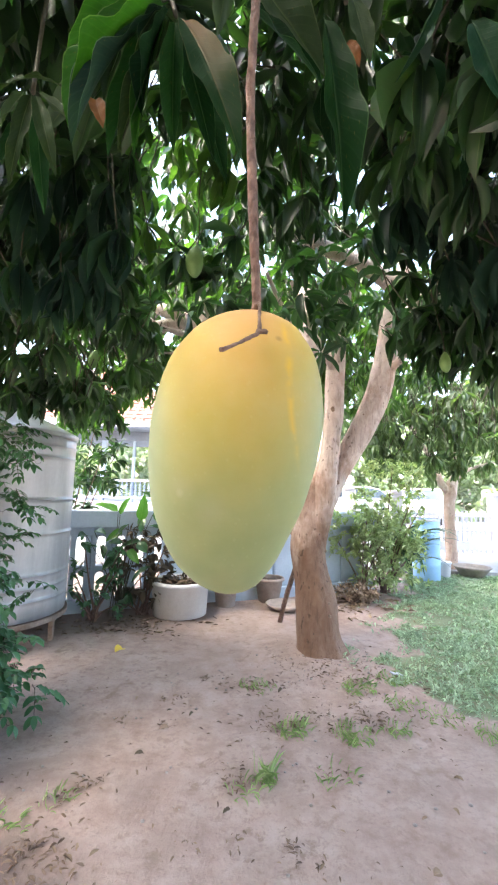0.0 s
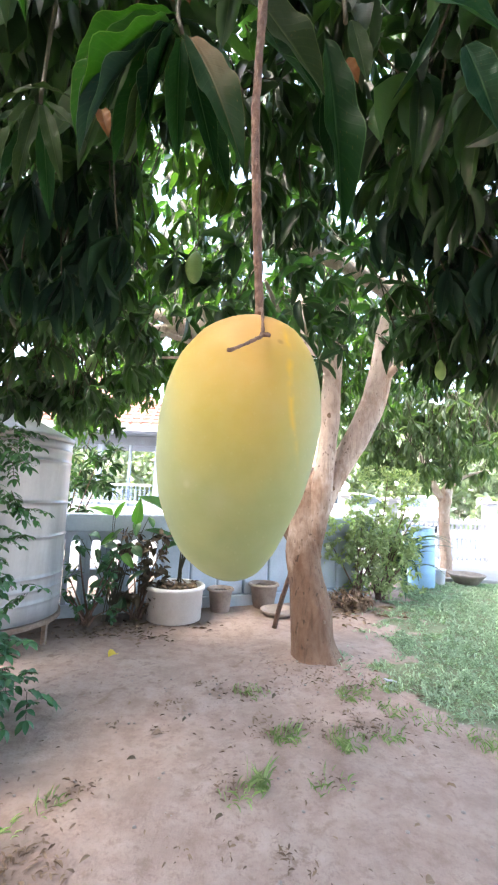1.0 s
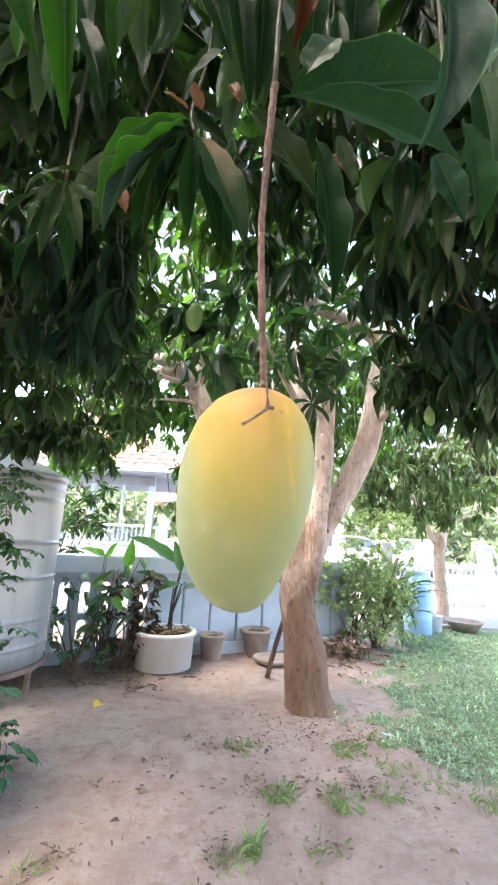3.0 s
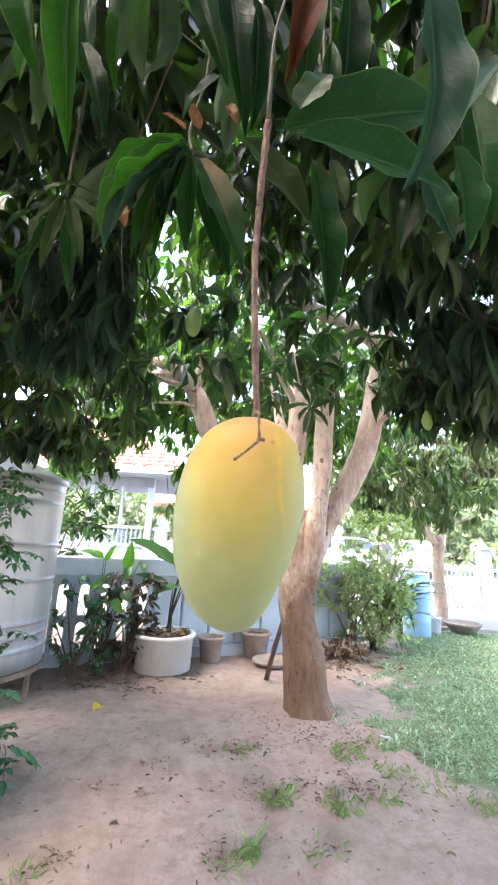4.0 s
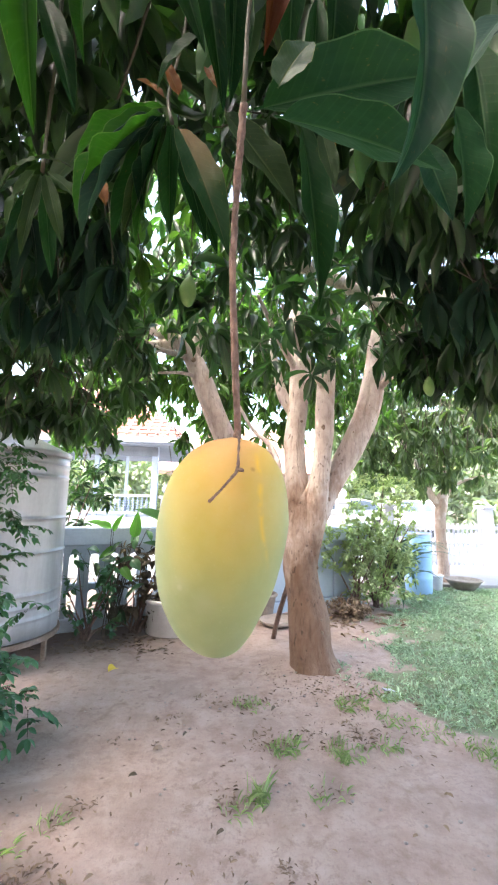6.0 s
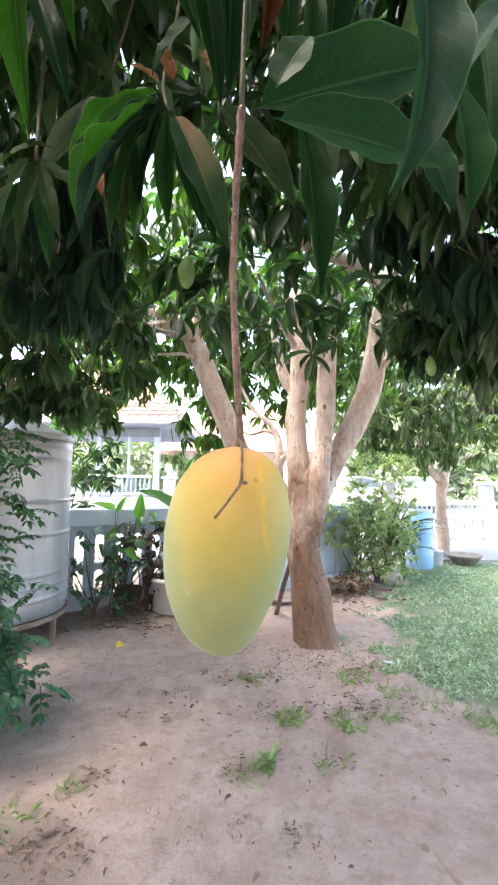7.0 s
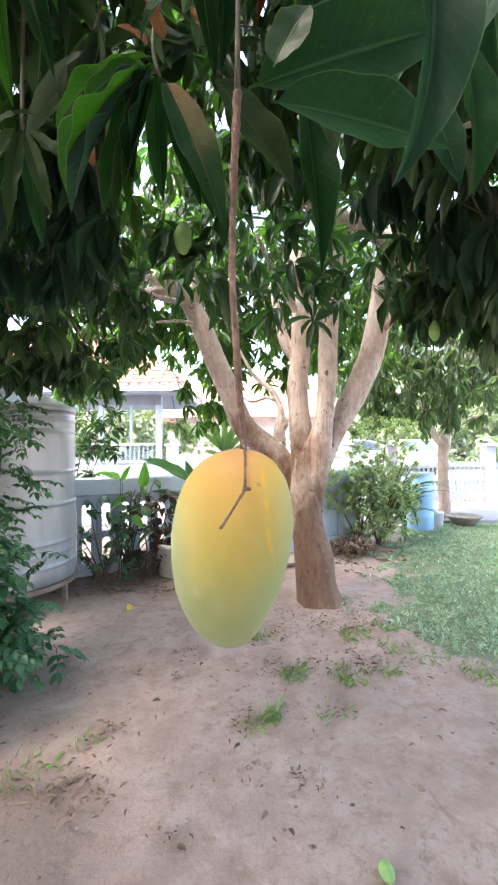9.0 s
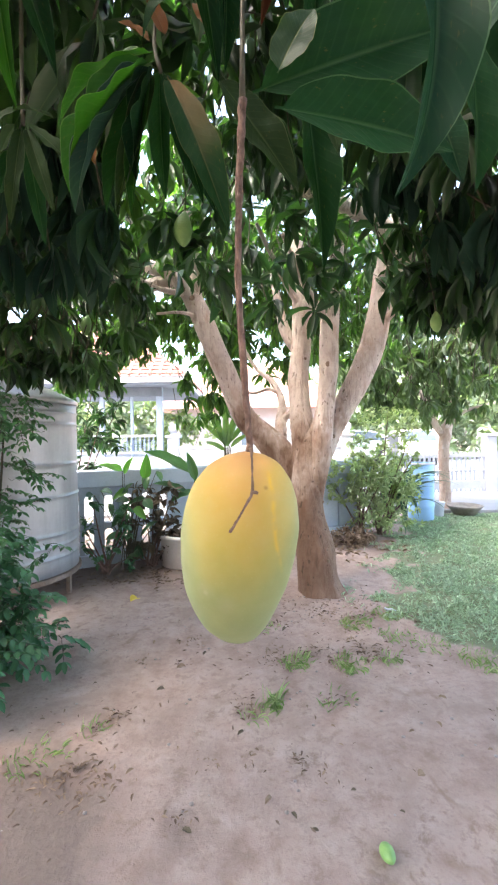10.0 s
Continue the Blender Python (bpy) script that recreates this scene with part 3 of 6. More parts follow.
# ---- ground ----
def lawn_cover(x, y):
    """1 on the lawn, 0 on the bare earth, in between at its ragged edge."""
    left = 0.85 + 0.42 * max(0.0, y - 2.9) + 0.9 * max(0.0, 2.9 - y) ** 1.0
    left = min(left, 2.1 + 0.1 * (y - 5.5)) if y > 5.5 else left
    edge = (x - left) / 0.45
    edge += 0.8 * noise.noise(Vector((x * 2.2, y * 2.2, 3.0))) + 1.5 * noise.noise(Vector((x * 6, y * 6, 9.0)))
    if y > 6.5:
        edge -= (y - 6.5) * 4
    if y < 2.5:
        edge -= (2.5 - y) * 2.0
    edge -= 1.3 * max(0.0, noise.noise(Vector((x * 1.6, y * 1.6, 7.0))) - 0.08)
    return min(max(edge + 0.3, 0.0), 1.0)


def dirt_shade_cover(x, y):
    """Dark litter soil along the wall and under the shrubs; the near-left patch also paints shade."""
    wall_y = 4.25 + 0.42 * (x + 1.72)
    a = 1.15 - (wall_y - y) / 0.95 if x < -0.25 else 0.0
    b = 1.0 - math.hypot((x + 1.55) / 0.75, (y - 2.9) / 1.1) if x < 0 else 0.0
    c = 1.0 - math.hypot((x - 1.25) / 0.75, (y - 5.1) / 0.7)
    # near-left patch: brown soil with shade painted into it
    d = 1.25 - math.hypot((x + 0.90) / 0.56, (y - 1.25) / 0.50)
    return min(max(a * 1.5, b * 0.4, c * 1.3, d * 1.1, 0.0), 1.0)


def ground_z(x, y):
    near = max(0.0, 1 - math.hypot(x, y - 3) / 9)
    mound = 0.05 * math.exp(-((x - 0.56) ** 2 + (y - 3.32) ** 2) / 0.16)
    return near * (0.02 * noise.noise(Vector((x * 1.3, y * 1.3, 0))) + 0.007 * noise.noise(Vector((x * 7, y * 7, 5)))) + mound


def build_ground():
    xs = [-2000, -300, -60, -20, -9] + [-5 + 0.1 * i for i in range(111)] + [9, 20, 60, 300, 2000]
    ys = [-2000, -300, -60, -20, -8, -4, -2] + [-1 + 0.1 * i for i in range(101)] + [12, 20, 60, 300, 2000]
    bm = bmesh.new()
    col = bm.verts.layers.float_color.new("cover")
    grid = []
    for y in ys:
        row = []
        for x in xs:
            v = bm.verts.new((x, y, ground_z(x, y)))
            v[col] = (lawn_cover(x, y) if abs(x) < 9 and abs(y) < 12 else 0.0, dirt_shade_cover(x, y), 0, 1)
            row.append(v)
        grid.append(row)
    for a, b in zip(grid, grid[1:]):
        for i in range(len(xs) - 1):
            bm.faces.new((a[i], a[i + 1], b[i + 1], b[i]))
    ob = smooth(solo("ground", bm, M_GROUND))
    return tagged(ob, "bare pinkish sandy earth with scattered dead leaves and patchy lawn", "ground", kind="structure")


build_ground()

# concrete drive behind the lawn, a low slab on the earth
bm = bmesh.new()
add_box(bm, (6.0, 17.0, 0.02), (30, 20.4, 0.06), 0, 0.01)
tagged(solo("pavement", bm, M_CONCRETE), "bright sunlit concrete drive behind the lawn", "pavement", kind="structure")


# ---- balustrade wall of pale blue paint: posts, pierced blocks, coping ----
WALL_A = math.atan(0.42)
def wall_point(s, z=0.0, out=0.0):
    """A place s metres along the wall from its end by the tank; out: towards the yard."""
    c, q = math.cos(WALL_A), math.sin(WALL_A)
    return Vector((-2.6 + s * c + out * q, 3.88 + s * q - out * c, z))


def build_wall():
    wall = tagged(new("wall_garden"), "low pale blue garden wall with pierced blocks and coping", "wall", kind="structure")
    length = 4.6
    bm = bmesh.new()
    add_box(bm, wall_point(length / 2, 0.89), (length, 0.24, 0.17), WALL_A, 0.012)
    part("coping", bm, M_WALL, wall)
    bm = bmesh.new()
    add_box(bm, wall_point(length / 2, 0.04), (length, 0.16, 0.14), WALL_A, 0.008)
    part("plinth", bm, M_WALL, wall)
    bm = bmesh.new()
    add_box(bm, wall_point(length / 2, 0.765), (length, 0.12, 0.08), WALL_A, 0.004)
    part("rail", bm, M_WALL, wall)
    # pierced stretch: blocks with two arched openings one over the other, then solid panels
    pitch, hole = 0.192, 0.043

    def prism(bm, pts, y0=-0.05, y1=0.05):
        a, b = [[bm.verts.new((x, y, z)) for x, z in pts] for y in (y0, y1)]
        bm.faces.new(a)
        bm.faces.new(list(reversed(b)))
        for k in range(len(pts)):
            m = (k + 1) % len(pts)
            bm.faces.new((a[m], a[k], b[k], b[m]))
    bm = bmesh.new()
    half = pitch / 2 - 0.002
    for sg in (-1, 1):
        add_box(bm, (sg * (half + hole) / 2, 0, 0.418), (half - hole, 0.10, 0.616), 0, 0.006)
    for z0, z1 in ((0.11, 0.118), (0.37, 0.43), (0.718, 0.726)):
        add_box(bm, (0, 0, (z0 + z1) / 2), (2 * hole, 0.096, z1 - z0), 0, 0.003)
    for top in (0.371, 0.719):
        for sg in (-1, 1):
            for k in range(6):
                w0, w1 = math.pi / 12 * k, math.pi / 12 * (k + 1)
                q = [(sg * hole * math.cos(w), top - hole + hole * math.sin(w)) for w in (w0, w1)]
                prism(bm, [q[0], q[1], (q[1][0], top), (q[0][0], top)], -0.047, 0.047)
    bmesh.ops.recalc_face_normals(bm, faces=bm.faces)
    first = part("pierced_block", bm, M_WALL, wall)
    spots = [0.08 + pitch * i for i in range(10)]
    for k, s in enumerate(spots):
        ob = first if k == 0 else new("pierced_block", first.data)
        ob.parent = wall
        ob.location, ob.rotation_euler = wall_point(s), (0, 0, WALL_A)
    bm = bmesh.new()
    add_box(bm, (0, 0, 0), (0.30, 0.10, 0.616), 0, 0.02)
    panel = part("wall_panel", bm, M_WALL, wall)
    for k in range(8):
        ob = panel if k == 0 else new("wall_panel", panel.data)
        ob.parent = wall
        ob.location, ob.rotation_euler = wall_point(2.062 + 0.313 * k, 0.418), (0, 0, WALL_A)


build_wall()


# ---- water tank ----
def build_tank():
    cx, cy, R = -2.06, 3.55, 0.56
    tank = thing("water_tank", (cx, cy, 0), "tall round galvanised metal water tank on a steel stand", "water tank")
    bm = bmesh.new()
    ribs = [1.526, 1.43, 1.098, 0.835, 0.528, 0.44, 0.343]
    prof = [(R - 0.04, 0.20), (R, 0.205)]
    for z in sorted(ribs):
        prof += [(R, z - 0.03), (R, z - 0.009), (R + 0.009, z - 0.004), (R + 0.009, z + 0.004), (R, z + 0.009), (R, z + 0.03)]
    prof += [(R, 1.60)]
    add_lathe(bm, prof, 72)
    smooth(part("shell", bm, M_TANK, tank))
    bm = bmesh.new()
    add_lathe(bm, [(R, 1.602), (R + 0.014, 1.605), (R + 0.014, 1.635), (R - 0.01, 1.65), (0.17, 1.83), (0.17, 1.86), (0.15, 1.868), (0.02, 1.87)], 72)
    smooth(part("lid", bm, M_TANK, tank, "shallow conical metal lid"))
    bm = bmesh.new()
    add_lathe(bm, [(R + 0.005, 0.16), (R + 0.02, 0.162), (R + 0.02, 0.198), (R - 0.05, 0.199)], 48)
    part("stand_ring", bm, M_STEEL, tank, "rusty steel ring under the tank")
    bm = bmesh.new()
    add_box(bm, (0, 0, 0.08), (0.035, 0.035, 0.17), 0, 0.004)
    leg = part("stand_leg", bm, M_STEEL, tank)
    for k in range(6):
        ob = leg if k == 0 else new("stand_leg", leg.data)
        ob.parent = tank
        a = radians(-8 - 60 * k)
        ob.location = ((R - 0.01) * math.cos(a), (R - 0.01) * math.sin(a), 0)


build_tank()


# ---- mango tree: trunk, limbs ----
tree = thing("mango_tree", (0.56, 3.35, 0), "mango tree with a forked pale trunk and hanging leaves", "tree")
TREE = Vector((0.56, 3.35, 0))


def rel(pts):
    return [(p[0] - TREE.x, p[1] - TREE.y, p[2], p[3]) for p in pts]


def limb(name, pts, seg=14, n=28, rough=0.16, label=""):
    bm = bmesh.new()
    add_tube(bm, rel(pts), seg, n, rough, 4.0)
    return smooth(part(name, bm, M_BARK, tree, label))


bm = bmesh.new()
add_tube(bm, rel([(0.585, 3.32, -0.06, 0.225), (0.58, 3.32, 0.03, 0.195), (0.57, 3.32, 0.12, 0.172), (0.545, 3.33, 0.35, 0.155), (0.492, 3.36, 0.7, 0.132), (0.492, 3.39, 0.95, 0.126), (0.505, 3.42, 1.10, 0.122), (0.525, 3.43, 1.22, 0.112), (0.545, 3.44, 1.32, 0.094), (0.555, 3.45, 1.40, 0.058), (0.56, 3.46, 1.45, 0.012)]), 40, 60, 0.16, 3.0)
for v in bm.verts:
    # root lobes and shallow hollows
    a = math.atan2(v.co.y, v.co.x)
    foot = max(0.0, 0.22 - v.co.z) / 0.22
    swell = 1 + foot * 0.22 * noise.noise(Vector((math.cos(a) * 1.6, math.sin(a) * 1.6, 4.0))) + 0.05 * noise.noise(Vector((math.cos(a) * 2.5, math.sin(a) * 2.5, v.co.z * 3)))
    v.co.x, v.co.y = v.co.x * swell, v.co.y * swell
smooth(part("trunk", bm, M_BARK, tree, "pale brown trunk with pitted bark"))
limb("limb", [(0.50, 3.41, 0.70, 0.09), (0.485, 3.42, 1.02, 0.106), (0.475, 3.46, 1.33, 0.104), (0.455, 3.52, 1.75, 0.090), (0.485, 3.55, 2.1, 0.090), (0.50, 3.6, 2.5, 0.085), (0.46, 3.7, 3.1, 0.06)])
limb("limb", [(0.555, 3.37, 0.75, 0.06), (0.585, 3.335, 1.02, 0.078), (0.62, 3.335, 1.32, 0.084), (0.665, 3.36, 1.7, 0.075), (0.68, 3.36, 1.9, 0.078), (0.70, 3.38, 2.3, 0.07), (0.76, 3.3, 2.9, 0.05)])
limb("limb", [(0.53, 3.41, 0.70, 0.09), (0.565, 3.42, 1.02, 0.108), (0.665, 3.44, 1.27, 0.102), (0.82, 3.46, 1.55, 0.098), (0.98, 3.47, 1.85, 0.105), (1.10, 3.48, 2.15, 0.10), (1.19, 3.5, 2.65, 0.09), (1.30, 3.45, 3.2, 0.06)])
limb("limb", [(0.52, 3.52, 0.85, 0.12), (0.36, 3.6, 1.08, 0.125), (0.16, 3.62, 1.30, 0.115), (-0.03, 3.6, 1.5, 0.10), (-0.17, 3.56, 1.85, 0.095), (-0.30, 3.52, 2.15, 0.09), (-0.42, 3.5, 2.45, 0.085), (-0.56, 3.45, 2.62, 0.07), (-0.80, 3.4, 2.72, 0.055)])
limb("limb", [(-0.42, 3.5, 2.42, 0.06), (-0.40, 3.45, 2.7, 0.055), (-0.45, 3.3, 3.1, 0.04)])
limb("limb", [(-0.60, 3.45, 2.62, 0.06), (-0.78, 3.4, 2.55, 0.055), (-0.95, 3.35, 2.48, 0.06), (-1.1, 3.2, 2.6, 0.045), (-1.5, 2.9, 2.9, 0.035)])
limb("limb", [(0.30, 3.62, 1.1, 0.05), (0.31, 3.72, 1.4, 0.055), (0.33, 3.8, 1.62, 0.035), (0.26, 3.85, 1.8, 0.025), (0.10, 3.9, 1.95, 0.018), (-0.05, 3.9, 2.2, 0.012)])
limb("limb", [(0.31, 3.72, 1.42, 0.03), (0.38, 3.7, 1.5, 0.028), (0.46, 3.6, 1.52, 0.02)], 10, 12)
limb("limb", [(0.28, 3.82, 1.72, 0.022), (0.20, 3.9, 1.75, 0.016), (0.05, 3.95, 1.72, 0.012), (-0.1, 4.0, 1.85, 0.008)], 8, 14)
limb("limb", [(0.49, 3.58, 2.0, 0.05), (0.36, 3.6, 2.2, 0.05), (0.30, 3.62, 2.45, 0.035), (0.22, 3.6, 2.8, 0.02)])
limb("limb", [(1.28, 3.48, 2.82, 0.095), (1.25, 3.46, 2.96, 0.085), (1.02, 3.36, 3.07, 0.070), (0.57, 3.15, 3.14, 0.060), (0.28, 2.95, 3.14, 0.050), (0.04, 2.80, 3.16, 0.035)])
limb("limb", [(1.19, 3.5, 2.6, 0.06), (1.35, 3.0, 2.75, 0.05), (1.5, 2.4, 2.7, 0.04), (1.6, 1.7, 2.75, 0.03)])

for run in ([(-0.44, 3.5, 2.44, 0.03), (-0.66, 3.34, 2.72, 0.022), (-0.9, 3.1, 3.0, 0.012)], [(-0.5, 3.45, 2.5, 0.028), (-0.74, 3.25, 2.5, 0.02), (-0.98, 3.0, 2.62, 0.01)],
            [(-0.36, 3.5, 2.3, 0.02), (-0.5, 3.4, 2.33, 0.014), (-0.72, 3.25, 2.28, 0.008)], [(0.50, 3.58, 2.38, 0.035), (0.28, 3.42, 2.7, 0.025), (0.1, 3.2, 2.95, 0.014)],
            [(0.70, 3.36, 2.18, 0.03), (0.46, 3.2, 2.5, 0.022), (0.28, 3.0, 2.78, 0.012)], [(1.12, 3.47, 2.2, 0.035), (1.32, 3.3, 2.42, 0.026), (1.62, 3.1, 2.6, 0.014)]):
    limb("branch", run, 8, 14, 0.3)


# branch scars on the limbs
for x, y, z, r in ((0.655, 3.29, 1.875, 0.034), (0.70, 3.30, 1.30, 0.03), (-0.43, 3.42, 2.46, 0.045), (-0.50, 3.40, 2.52, 0.035), (0.43, 3.26, 0.80, 0.022), (0.60, 3.25, 0.78, 0.02), (0.62, 3.17, 0.33, 0.024), (0.06, 3.55, 1.47, 0.03), (0.93, 3.38, 1.85, 0.03), (0.50, 3.44, 1.95, 0.026), (0.455, 3.235, 0.90, 0.014), (0.555, 3.25, 0.93, 0.013), (0.615, 3.165, 0.42, 0.016), (0.575, 3.26, 1.10, 0.016), (0.72, 3.36, 1.42, 0.016)):
    bm = bmesh.new()
    r *= 0.48
    bmesh.ops.create_icosphere(bm, subdivisions=2, radius=r)
    for v in bm.verts:
        v.co *= 1 + 0.5 * noise.noise(v.co * 45 + Vector((x, y, z)) * 9)
        v.co.y *= 0.3
        v.co.z *= 1.15
        v.co += Vector((x, y, z)) - TREE
    smooth(part("branch_scar", bm, M_SCAR, tree))

# ---- foliage of the mango tree ----
rng = random.Random(7)


def crown_points(count, box, keep=None):
    (x0, x1), (y0, y1), (z0, z1) = box
    out = []
    while len(out) < count:
        p = Vector((rng.uniform(x0, x1), rng.uniform(y0, y1), rng.uniform(z0, z1)))
        if keep is None or keep(p):
            out.append(p)
    return out


def twigs_and_leaves(points, origin, length, width, count=(8, 13), stem=0.22):
    """Leaf matrices and twig runs for whorls at the given places, relative to origin."""
    leaves, runs = [], []
    for p in points:
        axis = Vector((rng.uniform(-0.6, 0.6), rng.uniform(-0.6, 0.5), rng.uniform(-1.0, -0.15)))
        axis.normalize()
        q = p - origin
        leaves += whorl(rng, q, axis, rng.randint(*count), length, width, 0.6)
        runs.append((q, q - axis * stem + Vector((0, 0, stem * 0.6))))
    return leaves, runs


def twig_mesh(name, runs, r, parent, material):
    bm = bmesh.new()
    for a, b in runs:
        mid = (a + b) / 2 + Vector((0, 0, -0.02))
        add_tube(bm, [(*b, r * 1.4), (*mid, r * 1.2), (*a, r)], 5, caps=False)
    return tagged(part(name, bm, material, parent), kind="stuff")


def low_left(p):
    # the mass droops lower towards the tank
    return p.z > 1.72 + 0.12 * noise.noise(p * 2) + max(0, p.x + 1.1) * 1.1 + 0.06 * min(max(0, -1.25 - p.x), 1)


def low_right(p):
    return p.z > 1.83 + 0.1 * noise.noise(p * 2) + max(0, 1.0 - p.x) * 1.3


def above(p):
    thin = p.y > 3.1 or p.x > 1.9 or (p.x < -1.7 and p.y > 1.6)
    return p.z > 2.5 + 0.25 * noise.noise(p * 1.5) + 0.05 * max(0, p.y - 3.5) and (not thin or noise.noise(p * 1.7 + Vector((4, 0, 0))) > 0.02)


def arch(p):
    # leaves close over the yard's near end, open towards the trunk, and hang lower over the lawn's edge; slopes set
    # from the camera's view
    r = p.x / (p.y + 0.08)
    rise = float(np.interp(r, (-0.42, -0.27, 0.16, 0.34, 0.55), (0.50, 1.05, 1.05, 0.62, 0.46)))
    return p.z > 1.36 + (p.y + 0.08) * (rise + 0.06 * noise.noise(p * 3))


masses = (
    crown_points(300, ((-3.2, -0.5), (2.1, 3.5), (1.52, 2.9)), low_left)
    + crown_points(90, ((0.75, 2.2), (1.5, 2.4), (1.7, 2.7)), low_right)
    + crown_points(1750, ((-3.4, 3.6), (-2.0, 5.0), (2.4, 3.8)), above)
    # leaves behind the camera, out of view, added to block light
    + crown_points(260, ((-2.6, 2.6), (-2.6, -0.7), (1.75, 2.9)))
    + crown_points(420, ((-1.8, 1.8), (0.4, 2.4), (2.0, 3.3)), arch)
    + crown_points(60, ((0.35, 1.7), (1.2, 2.0), (1.7, 2.8)), arch)
    + crown_points(40, ((-1.6, -0.5), (1.7, 2.3), (1.9, 2.7)), low_left)
    + crown_points(150, ((-2.6, -0.75), (2.5, 3.4), (1.54, 2.6)), low_left)
    + crown_points(120, ((-1.6, 1.6), (1.0, 2.5), (2.75, 3.6)))
    + crown_points(60, ((0.7, 1.9), (1.6, 2.2), (1.75, 2.6)), low_right)
    # leaves out of view at both sides, added for shade
    + crown_points(80, ((1.6, 3.4), (-0.4, 1.5), (2.2, 3.1)))
    + crown_points(130, ((-3.2, -1.2), (-1.4, 1.2), (2.35, 3.2)))
)
# about where the camera stands; the cleared sight lines start here
CAM_SPOT = Vector((0, 0, 1.27))
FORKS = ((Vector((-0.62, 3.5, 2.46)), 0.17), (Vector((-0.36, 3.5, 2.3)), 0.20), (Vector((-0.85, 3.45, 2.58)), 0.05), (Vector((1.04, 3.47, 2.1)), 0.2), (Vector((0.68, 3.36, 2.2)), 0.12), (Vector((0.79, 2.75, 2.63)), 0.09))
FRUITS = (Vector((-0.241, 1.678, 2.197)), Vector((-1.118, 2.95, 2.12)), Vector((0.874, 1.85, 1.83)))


def clears_view(p):
    # leaves over the yard are cleared along lines from the camera so the fruits and forks show
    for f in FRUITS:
        d = f - CAM_SPOT
        t = min(max((p - CAM_SPOT).dot(d) / d.dot(d), 0.25), 1.03)
        if (p + Vector((0, 0, -0.08)) - CAM_SPOT - d * t).length < (0.22 if f.x < -1 else 0.13 if f.x < 0 else 0.06) * t + 0.04:
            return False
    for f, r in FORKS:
        d = f - CAM_SPOT
        t = min(max((p - CAM_SPOT).dot(d) / d.dot(d), 0.2), 1.02)
        if (p + Vector((0, 0, -0.06)) - CAM_SPOT - d * t).length < r * t + 0.03:
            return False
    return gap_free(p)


VIEW_GAPS = ((0.612, 0.798, 1.3), (0.491, 0.614, 1.7), (0.421, 0.572, 1.3), (0.651, 0.653, 1.4), (0.236, 0.566, 1.3), (0.031, 0.561, 1.4), (0.314, 0.523, 1.7), (-0.21, 0.342, 0.99), (-0.541, 0.31, 0.99), (-0.447, 0.262, 0.79))


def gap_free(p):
    # small openings cut through the crown along directions from the camera, for sky specks in its view
    q = p + Vector((0, 0, -0.07)) - CAM_SPOT
    for side, rise, wide in VIEW_GAPS:
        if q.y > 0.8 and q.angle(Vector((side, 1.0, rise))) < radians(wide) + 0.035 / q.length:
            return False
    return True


def view_window(p):
    # window cut by slopes from the camera, above the limbs on the tank's side; leaves kept there take the lighter
    # colour
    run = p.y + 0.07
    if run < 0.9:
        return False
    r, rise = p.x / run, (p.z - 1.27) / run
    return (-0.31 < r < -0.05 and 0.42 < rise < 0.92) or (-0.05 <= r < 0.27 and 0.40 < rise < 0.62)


masses = [p for p in masses if clears_view(p)]
sunlit = [p for p in masses if view_window(p) and noise.noise(p * 2.7) > -0.2]
masses = [p for p in masses if not view_window(p)]
skirt = [p for p in masses if p.x < -0.4 and p.y > 2.4 and p.z < 2.7 and noise.noise(p * 2.1) > -0.1]
masses = [p for p in masses if p not in skirt]
leaves, runs = twigs_and_leaves(masses, TREE, 0.2, 0.043)
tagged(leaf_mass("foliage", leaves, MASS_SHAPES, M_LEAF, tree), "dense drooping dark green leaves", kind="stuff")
outer = crown_points(420, ((-1.9, 2.3), (4.6, 6.4), (2.5, 4.8)), lambda p: noise.noise(p * 1.9) > -0.05) + crown_points(130, ((-1.2, 0.9), (4.4, 5.9), (2.9, 4.1))) + crown_points(190, ((-0.6, 1.5), (4.2, 6.0), (2.15, 3.6))) + crown_points(230, ((-1.9, 1.9), (3.8, 5.4), (2.35, 3.4))) + crown_points(60, ((-0.5, 1.1), (4.0, 5.2), (2.0, 2.6)), lambda p: noise.noise(p * 3) > -0.05) + crown_points(30, ((-0.75, -0.15), (4.3, 4.9), (1.5, 2.4))) + crown_points(150, ((-2.0, -0.3), (4.0, 5.2), (1.7, 2.9)), lambda p: p.z > 2.30 + (p.x + 1.08) * 0.6 + 0.15 * noise.noise(p * 3))
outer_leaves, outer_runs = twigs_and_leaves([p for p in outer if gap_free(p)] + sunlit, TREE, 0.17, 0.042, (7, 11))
tagged(leaf_mass("outer_foliage", outer_leaves, MASS_SHAPES, M_LEAF_LIT, tree), "outer crown leaves in a lighter green that imitates sky light", kind="stuff")
skirt_leaves, skirt_runs = twigs_and_leaves(skirt, TREE, 0.18, 0.042, (8, 12))
tagged(leaf_mass("skirt_foliage", skirt_leaves, MASS_SHAPES, M_LEAF_SKIRT, tree), "glossy leaves at the hanging edge of the crown", kind="stuff")
runs += outer_runs + skirt_runs
